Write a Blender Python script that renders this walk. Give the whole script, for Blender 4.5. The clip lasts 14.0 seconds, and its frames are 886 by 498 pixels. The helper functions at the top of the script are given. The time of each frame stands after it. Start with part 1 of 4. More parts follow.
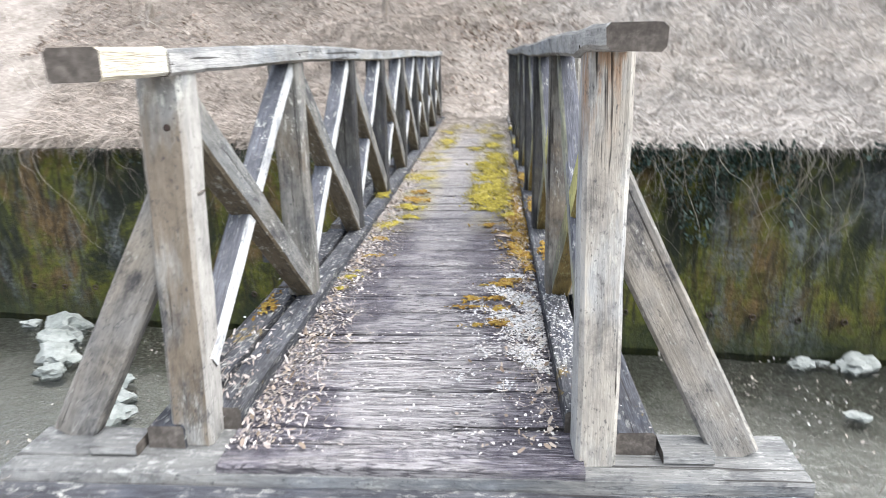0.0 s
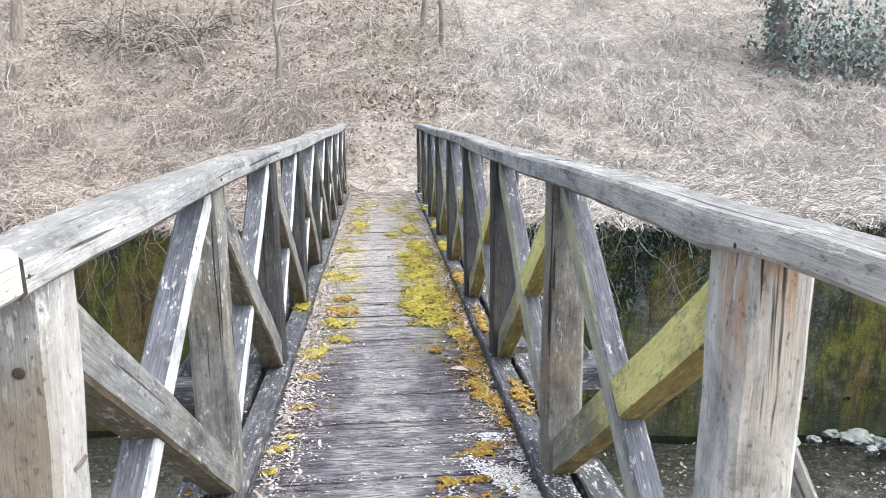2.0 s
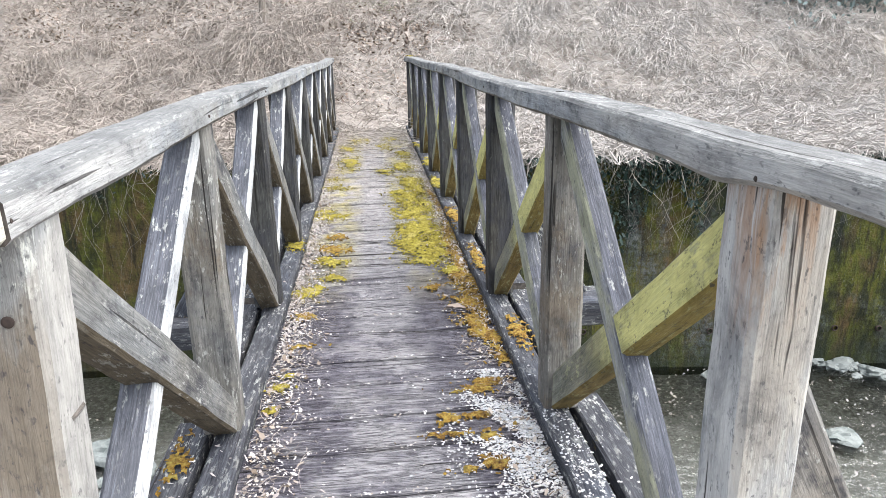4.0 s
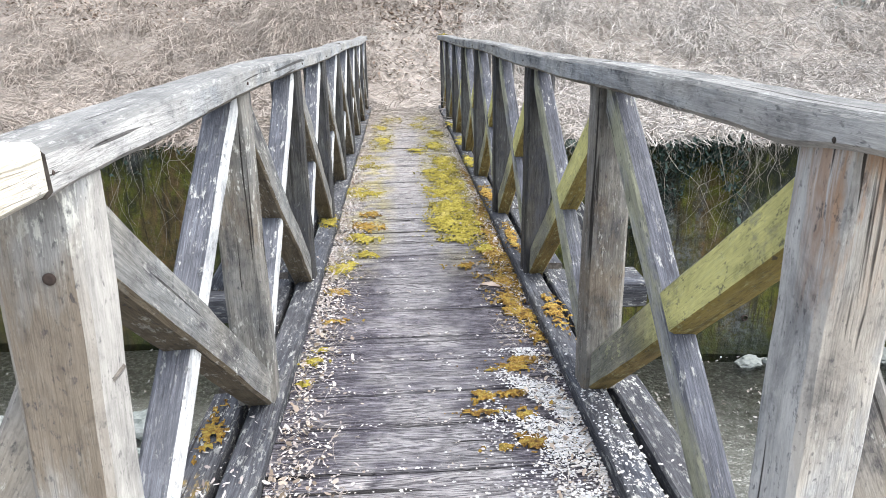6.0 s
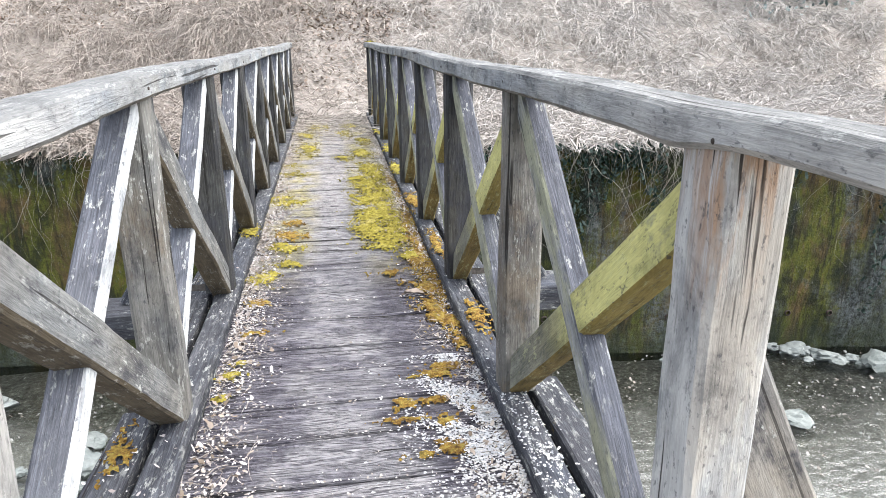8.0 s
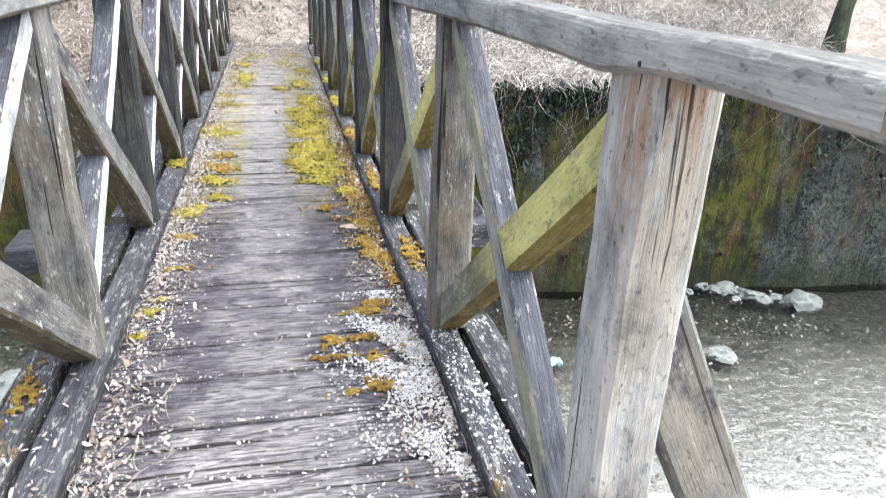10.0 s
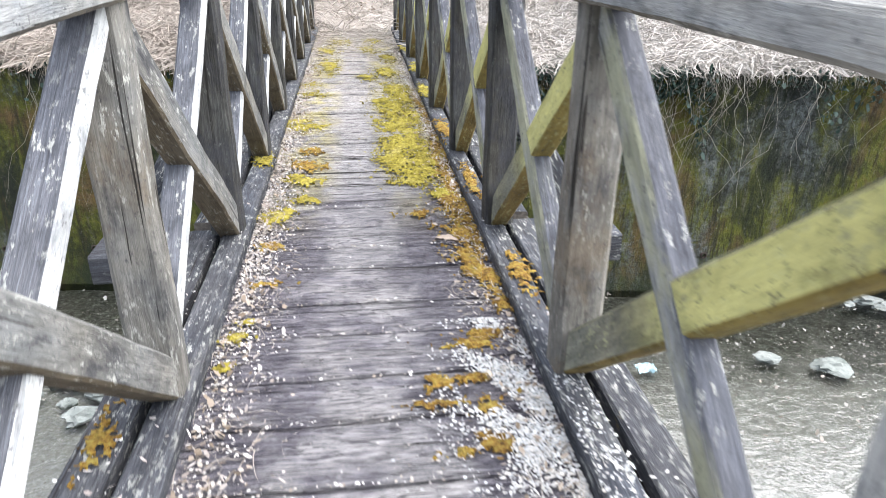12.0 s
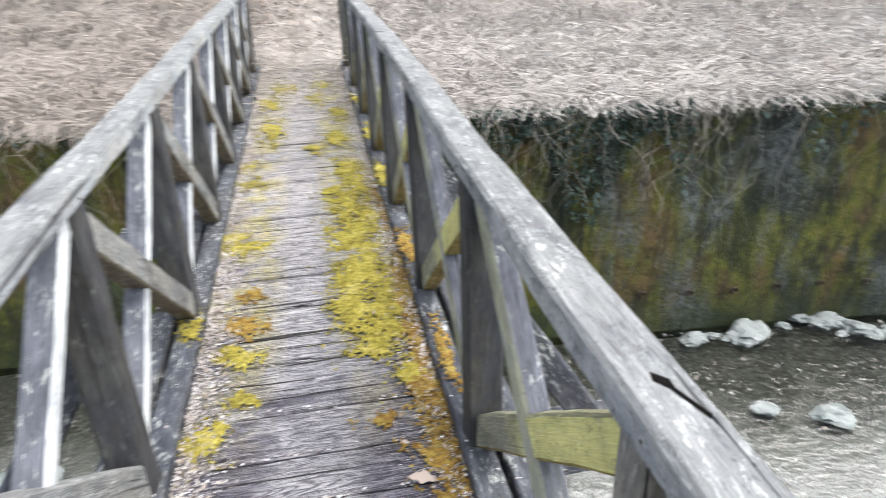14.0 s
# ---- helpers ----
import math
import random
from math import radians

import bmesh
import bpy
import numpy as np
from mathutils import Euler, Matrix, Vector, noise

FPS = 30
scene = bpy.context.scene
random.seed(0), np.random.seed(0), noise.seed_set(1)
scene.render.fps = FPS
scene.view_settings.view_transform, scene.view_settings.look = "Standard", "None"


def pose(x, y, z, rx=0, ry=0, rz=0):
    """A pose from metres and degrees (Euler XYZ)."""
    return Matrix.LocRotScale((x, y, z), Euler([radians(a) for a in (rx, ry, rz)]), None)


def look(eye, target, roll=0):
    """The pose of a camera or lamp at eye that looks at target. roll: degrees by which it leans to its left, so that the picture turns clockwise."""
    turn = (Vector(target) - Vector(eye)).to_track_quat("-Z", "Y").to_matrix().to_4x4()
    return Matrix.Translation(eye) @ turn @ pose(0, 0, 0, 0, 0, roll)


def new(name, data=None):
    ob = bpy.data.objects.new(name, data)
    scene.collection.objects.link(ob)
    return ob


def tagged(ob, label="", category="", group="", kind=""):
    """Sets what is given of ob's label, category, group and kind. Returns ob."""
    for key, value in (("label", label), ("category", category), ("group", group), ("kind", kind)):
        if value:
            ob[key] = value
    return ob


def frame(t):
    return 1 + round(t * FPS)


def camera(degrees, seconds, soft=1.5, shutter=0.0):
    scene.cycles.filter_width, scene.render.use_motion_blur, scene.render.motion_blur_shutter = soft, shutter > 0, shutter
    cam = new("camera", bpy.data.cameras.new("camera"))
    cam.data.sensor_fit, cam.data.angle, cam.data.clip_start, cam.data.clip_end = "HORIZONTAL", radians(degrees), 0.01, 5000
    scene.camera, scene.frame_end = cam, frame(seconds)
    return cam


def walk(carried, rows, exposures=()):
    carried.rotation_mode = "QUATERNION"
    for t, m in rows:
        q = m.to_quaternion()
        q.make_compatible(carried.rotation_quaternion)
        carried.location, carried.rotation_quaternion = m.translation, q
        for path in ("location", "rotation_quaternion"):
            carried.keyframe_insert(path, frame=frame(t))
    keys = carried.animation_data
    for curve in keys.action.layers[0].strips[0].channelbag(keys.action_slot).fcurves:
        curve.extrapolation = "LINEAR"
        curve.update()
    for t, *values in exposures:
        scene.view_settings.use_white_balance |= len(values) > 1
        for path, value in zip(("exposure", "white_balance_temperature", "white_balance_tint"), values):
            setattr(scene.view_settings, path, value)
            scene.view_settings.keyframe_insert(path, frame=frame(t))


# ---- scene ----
cam = camera(65.8, 14.0, 0.75, 0.5)
PATH = [
    (0, (0.285, -1.687, 1.026), (0.134, 0.226, 0.462), -1.6),
    (0.5, (0.149, -1.394, 1.08), (0.138, 0.481, 0.384), -3.5),
    (1, (0.01, -1.205, 1.084), (0.14, 0.652, 0.353), 0.5),
    (1.5, (-0.043, -1.007, 1.143), (0.234, 0.829, 0.4), 0.2),
    (2, (-0.019, -0.962, 1.219), (0.156, 0.988, 0.809), -0.6),
    (2.5, (-0.018, -0.941, 1.221), (0.133, 1.009, 0.803), -1.5),
    (3, (-0.029, -0.93, 1.218), (0.158, 0.998, 0.722), -1.4),
    (5.5, (-0.043, -0.886, 1.184), (0.152, 1.004, 0.56), -1.1),
    (6, (-0.064, -0.879, 1.172), (0.045, 1.014, 0.537), -1.0),
    (6.5, (-0.057, -0.885, 1.176), (0.039, 1.01, 0.542), -1.1),
    (7, (-0.006, -0.875, 1.166), (0.284, 1.006, 0.552), -1.2),
    (9.5, (-0.007, -0.868, 1.161), (0.292, 0.988, 0.479), 0.7),
    (10, (0.052, -0.822, 1.13), (0.495, 0.964, 0.348), 2.1),
    (10.5, (0.026, -0.816, 1.123), (0.294, 0.972, 0.266), 0.4),
    (11, (0.057, -0.812, 1.129), (0.175, 1.02, 0.335), -0.6),
    (11.5, (0.091, -0.73, 1.104), (0.308, 1.087, 0.298), -1.2),
    (12, (-0.017, -0.452, 1.117), (0.215, 1.352, 0.285), 0.6),
    (12.5, (-0.061, -0.206, 1.183), (0.2, 1.619, 0.409), 0.4),
    (13, (-0.007, 0.205, 1.262), (0.077, 2.072, 0.551), -2.4),
    (13.5, (0.078, 0.35, 1.585), (0.159, 2.176, 0.775), -2.8),
    (14, (0.123, 0.47, 1.622), (0.442, 2.235, 0.737), -1.8),
]
EXPOSURES = [(0, 1.58), (0.5, 1.54), (1, 1.55), (1.5, 1.61), (2, 1.63), (2.5, 1.56), (3, 1.54), (5.5, 1.56), (6.5, 1.55), (7, 1.65), (9.5, 1.61), (10, 1.67), (10.5, 1.6), (11, 1.61), (11.5, 1.6), (12, 1.74), (12.5, 1.73), (13, 1.69), (13.5, 1.59), (14, 1.57)]
walk(cam, [(t, look(eye, target, roll)) for t, eye, target, roll in PATH], EXPOSURES)

# ---- world and light ----
world = bpy.data.worlds.new("overcast_sky")
scene.world = world
world.use_nodes = True
wn = world.node_tree
sky = wn.nodes.new("ShaderNodeTexSky")
sky.sky_type = "NISHITA"
sky.sun_disc = False
sky.sun_elevation, sky.sun_rotation = radians(63), radians(105)
sky.air_density, sky.dust_density, sky.ozone_density = 1.0, 4.0, 1.0
hsv = wn.nodes.new("ShaderNodeHueSaturation")
hsv.inputs["Saturation"].default_value = 0.5
wn.links.new(sky.outputs[0], hsv.inputs["Color"])
wn.links.new(hsv.outputs[0], wn.nodes["Background"].inputs[0])
wn.nodes["Background"].inputs[1].default_value = 0.15
sun = new("sun", bpy.data.lights.new("sun", "SUN"))
sun.data.energy, sun.data.angle, sun.data.color = 2.4, radians(100), (1.0, 0.99, 0.985)
sun.matrix_world = look((4.4, -1.2, 9.0), (0, 0, 0))


# ---- materials ----
class Mat:
    """A small node-building helper round one Principled material."""

    def __init__(self, name, rough=0.85, spec=0.3):
        self.m = bpy.data.materials.new(name)
        self.m.use_nodes = True
        self.t = self.m.node_tree
        self.b = self.t.nodes["Principled BSDF"]
        self.b.inputs["Roughness"].default_value = rough
        self.b.inputs["Specular IOR Level"].default_value = spec

    def node(self, kind, **kw):
        n = self.t.nodes.new(kind)
        for k, v in kw.items():
            n.inputs[k.replace("_", " ")].default_value = v
        return n

    def link(self, a, b):
        self.t.links.new(a, b)

    def coords(self, space="Object", scale=(1, 1, 1), shift=True):
        if space == "World":
            out = self.node("ShaderNodeNewGeometry").outputs["Position"]
        else:
            out = self.node("ShaderNodeTexCoord").outputs[space]
        if shift:
            info = self.node("ShaderNodeObjectInfo")
            mul = self.node("ShaderNodeMath")
            mul.operation = "MULTIPLY"
            mul.inputs[1].default_value = 61.7
            self.link(info.outputs["Random"], mul.inputs[0])
            add = self.node("ShaderNodeVectorMath")
            self.link(out, add.inputs[0])
            self.link(mul.outputs[0], add.inputs[1])
            out = add.outputs[0]
        mp = self.node("ShaderNodeMapping", Scale=scale)
        self.link(out, mp.inputs["Vector"])
        return mp.outputs[0]

    def noise(self, vec, scale=5.0, detail=4.0, rough=0.6, distort=0.0):
        n = self.node("ShaderNodeTexNoise", Scale=scale, Detail=detail, Roughness=rough, Distortion=distort)
        self.link(vec, n.inputs["Vector"])
        return n.outputs["Fac"]

    def voronoi(self, vec, scale=5.0):
        n = self.node("ShaderNodeTexVoronoi", Scale=scale)
        self.link(vec, n.inputs["Vector"])
        return n.outputs["Distance"]

    def ramp(self, fac, stops):
        r = self.node("ShaderNodeValToRGB")
        e = r.color_ramp.elements
        while len(e) < len(stops):
            e.new(0.5)
        for el, (p, c) in zip(e, stops):
            el.position = p
            el.color = (*c, 1) if len(c) == 3 else c
        self.link(fac, r.inputs[0])
        return r.outputs[0]

    def step(self, fac, a, b):
        n = self.node("ShaderNodeMapRange")
        n.inputs["From Min"].default_value, n.inputs["From Max"].default_value = a, b
        self.link(fac, n.inputs["Value"])
        return n.outputs[0]

    def math(self, op, a, b):
        n = self.node("ShaderNodeMath")
        n.operation = op
        for i, v in enumerate((a, b)):
            if isinstance(v, (int, float)):
                n.inputs[i].default_value = v
            else:
                self.link(v, n.inputs[i])
        return n.outputs[0]

    def mix(self, fac, a, b, blend="MIX"):
        n = self.node("ShaderNodeMix")
        n.data_type, n.blend_type = "RGBA", blend
        for sock, v in ((n.inputs[0], fac), (n.inputs[6], a), (n.inputs[7], b)):
            if isinstance(v, (int, float)):
                sock.default_value = v
            elif isinstance(v, tuple):
                sock.default_value = (*v, 1)
            else:
                self.link(v, sock)
        return n.outputs[2]

    def color(self, c):
        self.link(c, self.b.inputs["Base Color"])

    def roughness(self, r):
        self.link(r, self.b.inputs["Roughness"])

    def bump(self, h, strength=0.5, dist=0.01):
        n = self.node("ShaderNodeBump", Strength=strength, Distance=dist)
        self.link(h, n.inputs["Height"])
        self.link(n.outputs[0], self.b.inputs["Normal"])


def wood(name, dark, mid, light, crack=0.5, lichen=(0.6, 0.62, 0.58), lichen_from=0.62, stain=(0.045, 0.047, 0.055), stain_from=0.52, tint=None, tint_from=0.5, heart=None, rust=None, fade=None, topside=None, underside=None, grain=1.0, front=None, inner=None, inner_side=1, inner_from=0.3, pale_end=None):
    """Weathered timber whose grain runs along the object's own y axis."""
    m = Mat(name, 0.88, 0.2)
    v = m.coords("Object", (1, 1, 1))
    fine = m.noise(m.coords("Object", (70, 3.2, 70)), 3.0, 5, 0.7, 0.3)
    mid_n = m.noise(m.coords("Object", (11, 1.1, 11)), 2.4, 6, 0.65, 0.4)
    broad = m.noise(m.coords("Object", (1.6, 0.7, 1.6)), 4.0, 6, 0.7, 0.3)
    def soft(q):
        return tuple(b + (a - b) * grain for a, b in zip(q, mid))

    c = m.ramp(fine, [(0.34, soft(tuple(q * 0.6 for q in dark))), (0.48, mid), (0.62, soft(light))])
    c = m.mix(0.5, c, m.ramp(mid_n, [(0.32, dark), (0.5, mid), (0.7, light)]))
    drift = m.noise(m.coords("Object", (1, 0.5, 1)), 5.0, 4, 0.6, 0.4)
    c = m.mix(0.8, c, m.ramp(drift, [(0.36, (0.86, 0.92, 1.0)), (0.5, (1, 1.005, 1)), (0.64, (1.03, 1.0, 0.93))]), "MULTIPLY")
    mottle = m.noise(m.coords("Object", (1, 0.35, 1)), 34.0, 5, 0.75)
    patch = m.math("MULTIPLY", m.step(broad, stain_from, stain_from + 0.1), m.step(mottle, 0.32, 0.56))
    c = m.mix(m.math("MULTIPLY", patch, 0.85), c, stain)
    if tint:
        tn = m.math("ADD", m.noise(v, 2.6, 5, 0.65), m.math("MULTIPLY", m.math("SUBTRACT", mottle, 0.5), 0.5))
        amount = m.math("MULTIPLY", m.step(tn, tint_from, tint_from + 0.12), 0.85)
        if fade:
            run = m.node("ShaderNodeSeparateXYZ")
            m.link(m.node("ShaderNodeTexCoord").outputs["Object"], run.inputs[0])
            wobble = m.math("ADD", run.outputs[1], m.math("MULTIPLY", m.math("SUBTRACT", broad, 0.5), 0.5))
            amount = m.math("MULTIPLY", amount, m.step(wobble, fade[1], fade[0]))
        c = m.mix(amount, c, m.mix(m.step(fine, 0.35, 0.65), tuple(q * (1 - 0.45 * grain) for q in tint), tint))
    # Tops darker by normal.z: rain grime, and on rails too-bright skylight toned down.
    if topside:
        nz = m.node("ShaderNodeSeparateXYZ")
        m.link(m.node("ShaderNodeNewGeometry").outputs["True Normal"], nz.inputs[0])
        up_face = m.step(m.math("ADD", nz.outputs[2], m.math("MULTIPLY", m.math("SUBTRACT", mottle, 0.5), 0.6)), 0.3, 0.5)
        c = m.mix(m.math("MULTIPLY", up_face, 0.9), c, m.ramp(fine, [(0.36, tuple(q * (1 - 0.5 * grain) for q in topside)), (0.5, topside), (0.64, tuple(q * (1 + 1.2 * grain) for q in topside))]))
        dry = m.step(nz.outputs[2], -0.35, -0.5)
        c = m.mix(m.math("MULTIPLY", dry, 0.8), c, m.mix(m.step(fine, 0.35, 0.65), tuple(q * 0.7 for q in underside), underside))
    ln = m.noise(m.coords("Object", (1, 0.3, 1)), 62.0, 5, 0.75)
    region = m.step(m.noise(v, 3.3, 3, 0.6), 0.36, 0.62)
    lf = m.math("MULTIPLY", m.step(ln, lichen_from - 0.06, lichen_from), region)
    c = m.mix(m.math("MULTIPLY", lf, 0.6), c, lichen)
    # Inner face tone by normal.x: light from the right painted pale on left timbers.
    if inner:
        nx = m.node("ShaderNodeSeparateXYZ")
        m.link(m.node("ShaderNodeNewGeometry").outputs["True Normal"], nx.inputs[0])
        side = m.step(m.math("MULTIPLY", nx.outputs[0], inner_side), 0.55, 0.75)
        inner_face = m.math("MULTIPLY", side, m.step(m.math("ADD", drift, m.math("MULTIPLY", m.math("SUBTRACT", mottle, 0.5), 0.35)), inner_from, inner_from + 0.14))
        c = m.mix(m.math("MULTIPLY", inner_face, 0.88), c, m.mix(m.step(fine, 0.32, 0.6), tuple(q * 0.78 for q in inner), inner))
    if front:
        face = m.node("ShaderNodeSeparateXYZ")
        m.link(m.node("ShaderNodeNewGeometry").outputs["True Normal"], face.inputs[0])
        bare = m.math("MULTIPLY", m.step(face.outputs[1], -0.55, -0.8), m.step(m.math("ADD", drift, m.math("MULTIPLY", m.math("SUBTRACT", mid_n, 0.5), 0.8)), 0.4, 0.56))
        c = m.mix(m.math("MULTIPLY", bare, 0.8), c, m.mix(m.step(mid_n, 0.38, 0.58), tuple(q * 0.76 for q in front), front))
    if heart or rust:
        sep = m.node("ShaderNodeSeparateXYZ")
        m.link(m.node("ShaderNodeTexCoord").outputs["Object"], sep.inputs[0])
    if heart:
        across = m.math("ABSOLUTE", m.math("ADD", sep.outputs[0], m.math("MULTIPLY", m.math("SUBTRACT", mid_n, 0.5), 0.12)), 0.0)
        c = m.mix(m.math("MULTIPLY", m.step(across, 0.04, 0.006), 0.3), c, m.mix(m.step(fine, 0.35, 0.65), tuple(q * 0.6 for q in heart), heart))
    if rust:
        up = m.math("ADD", sep.outputs[1], m.math("MULTIPLY", m.math("SUBTRACT", broad, 0.5), 0.6))
        c = m.mix(m.math("MULTIPLY", m.math("MULTIPLY", m.step(up, 0.9, 1.04), m.step(mid_n, 0.47, 0.56)), 0.7), c, rust)
    if pale_end:
        reach = m.node("ShaderNodeSeparateXYZ")
        m.link(m.node("ShaderNodeTexCoord").outputs["Object"], reach.inputs[0])
        bleach = m.step(m.math("ADD", reach.outputs[1], m.math("MULTIPLY", m.math("SUBTRACT", broad, 0.5), 1.2)), pale_end[1], pale_end[0])
        flank = m.step(nz.outputs[2], 0.6, 0.3)
        c = m.mix(m.math("MULTIPLY", m.math("MULTIPLY", bleach, flank), 0.6), c, m.mix(m.step(fine, 0.35, 0.62), (0.3, 0.305, 0.305), (0.47, 0.475, 0.472)))
    cloud = m.noise(m.coords("Object", (1, 0.45, 1)), 11.0, 7, 0.72, 0.5)
    c = m.mix(0.75, c, m.ramp(cloud, [(0.36, (0.45, 0.46, 0.48)), (0.47, (0.9, 0.9, 0.9)), (0.55, (1.05, 1.05, 1.04)), (0.66, (1.28, 1.28, 1.26))]), "MULTIPLY")
    cr = m.noise(m.coords("Object", (34, 0.6, 34)), 1.5, 3, 0.5, 0.5)
    split = m.math("MULTIPLY", m.step(cr, 0.66, 0.685), crack)
    ring = m.math("ABSOLUTE", m.math("SUBTRACT", m.noise(m.coords("Object", (15, 0.7, 15)), 2.6, 3, 0.55, 0.3), 0.5), 0.0)
    line = m.math("MULTIPLY", m.step(ring, 0.02, 0.004), 0.32 * grain)
    c = m.mix(line, c, tuple(q * 0.35 for q in dark))
    speck = m.noise(m.coords("Object", (1, 0.45, 1)), 120.0, 3, 0.6)
    c = m.mix(m.math("MULTIPLY", m.math("MULTIPLY", m.step(speck, 0.57, 0.66), m.step(mottle, 0.42, 0.58)), 0.7), c, stain)
    c = m.mix(split, c, (0.018, 0.016, 0.015))
    m.color(c)
    h = m.math("SUBTRACT", m.math("ADD", fine, m.math("ADD", m.math("MULTIPLY", ln, 0.5), mid_n)), m.math("ADD", m.math("MULTIPLY", split, 2.0), m.math("MULTIPLY", line, 0.8)))
    m.bump(h, 0.65, 0.006)
    return m.m


WOOD_POST = wood("weathered_post_wood", (0.08, 0.077, 0.07), (0.165, 0.159, 0.146), (0.28, 0.273, 0.255), 0.9, stain_from=0.54, tint=(0.16, 0.135, 0.105), tint_from=0.56, grain=0.5)
WOOD_STRUT = wood("tan_strut_wood", (0.13, 0.12, 0.108), (0.24, 0.226, 0.205), (0.37, 0.355, 0.33), 0.7, lichen_from=0.66, stain_from=0.52, grain=0.4)
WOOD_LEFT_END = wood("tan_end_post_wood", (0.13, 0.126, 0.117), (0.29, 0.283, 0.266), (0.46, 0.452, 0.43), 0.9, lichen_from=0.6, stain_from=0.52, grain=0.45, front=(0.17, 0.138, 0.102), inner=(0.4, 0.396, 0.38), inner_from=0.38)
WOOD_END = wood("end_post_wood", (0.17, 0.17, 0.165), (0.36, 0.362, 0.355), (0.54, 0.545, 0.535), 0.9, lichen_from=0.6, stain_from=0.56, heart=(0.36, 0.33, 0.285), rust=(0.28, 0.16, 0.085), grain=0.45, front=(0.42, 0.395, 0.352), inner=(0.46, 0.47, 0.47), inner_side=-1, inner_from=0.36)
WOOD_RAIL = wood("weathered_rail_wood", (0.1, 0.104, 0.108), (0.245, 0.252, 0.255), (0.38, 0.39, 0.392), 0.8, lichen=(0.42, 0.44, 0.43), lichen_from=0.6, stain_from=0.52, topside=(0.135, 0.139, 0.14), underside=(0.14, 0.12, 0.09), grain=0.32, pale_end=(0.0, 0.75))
# inner: sunlit pale side painted on left braces; own green on right ones.
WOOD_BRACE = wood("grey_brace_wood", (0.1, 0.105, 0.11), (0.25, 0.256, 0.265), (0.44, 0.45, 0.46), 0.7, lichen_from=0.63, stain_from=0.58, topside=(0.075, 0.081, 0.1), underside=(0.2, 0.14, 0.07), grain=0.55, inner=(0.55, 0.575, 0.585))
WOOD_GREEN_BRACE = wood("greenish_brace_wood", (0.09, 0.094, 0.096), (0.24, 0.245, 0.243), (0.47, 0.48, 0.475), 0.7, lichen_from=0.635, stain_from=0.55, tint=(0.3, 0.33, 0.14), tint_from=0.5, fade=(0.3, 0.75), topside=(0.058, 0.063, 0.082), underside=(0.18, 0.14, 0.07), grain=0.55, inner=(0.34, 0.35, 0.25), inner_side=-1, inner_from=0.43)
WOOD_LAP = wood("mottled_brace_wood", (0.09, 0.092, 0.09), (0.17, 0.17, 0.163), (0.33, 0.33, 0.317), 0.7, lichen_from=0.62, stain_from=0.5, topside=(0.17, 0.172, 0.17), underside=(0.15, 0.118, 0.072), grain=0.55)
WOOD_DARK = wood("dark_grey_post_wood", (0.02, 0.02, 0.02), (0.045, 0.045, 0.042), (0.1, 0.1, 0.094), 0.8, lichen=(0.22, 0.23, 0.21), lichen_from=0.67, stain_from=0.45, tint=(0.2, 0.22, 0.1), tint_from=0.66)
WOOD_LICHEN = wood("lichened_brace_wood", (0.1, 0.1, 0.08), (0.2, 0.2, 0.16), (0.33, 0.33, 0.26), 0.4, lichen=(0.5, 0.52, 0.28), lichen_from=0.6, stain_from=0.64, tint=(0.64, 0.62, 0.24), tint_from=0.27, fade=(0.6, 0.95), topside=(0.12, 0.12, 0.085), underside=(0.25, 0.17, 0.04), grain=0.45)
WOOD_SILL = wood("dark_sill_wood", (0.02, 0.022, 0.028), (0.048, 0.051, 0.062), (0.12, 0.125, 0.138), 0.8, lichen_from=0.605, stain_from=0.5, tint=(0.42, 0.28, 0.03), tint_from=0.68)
WOOD_CUT = wood("pale_split_wood", (0.42, 0.38, 0.3), (0.55, 0.51, 0.42), (0.66, 0.63, 0.55), 0.7, lichen_from=0.8, stain_from=0.75)


def simple(name, stops, scale=8.0, rough=0.9, bump=0.4, dist=0.01, space="World", vec=(1, 1, 1), spec=0.2, detail=6):
    m = Mat(name, rough, spec)
    v = m.coords(space, vec, space != "World")
    n = m.noise(v, scale, detail, 0.65, 0.2)
    n2 = m.noise(v, scale * 0.17, 3, 0.55)
    c = m.ramp(n, stops)
    c = m.mix(0.35, c, m.ramp(n2, stops))
    m.color(c)
    m.bump(n, bump, dist)
    return m.m


END_GRAIN = simple("dark_end_grain", [(0.3, (0.03, 0.027, 0.025)), (0.5, (0.08, 0.072, 0.065)), (0.7, (0.18, 0.165, 0.15))], 40.0, 0.95, 0.6, 0.004, "Object")


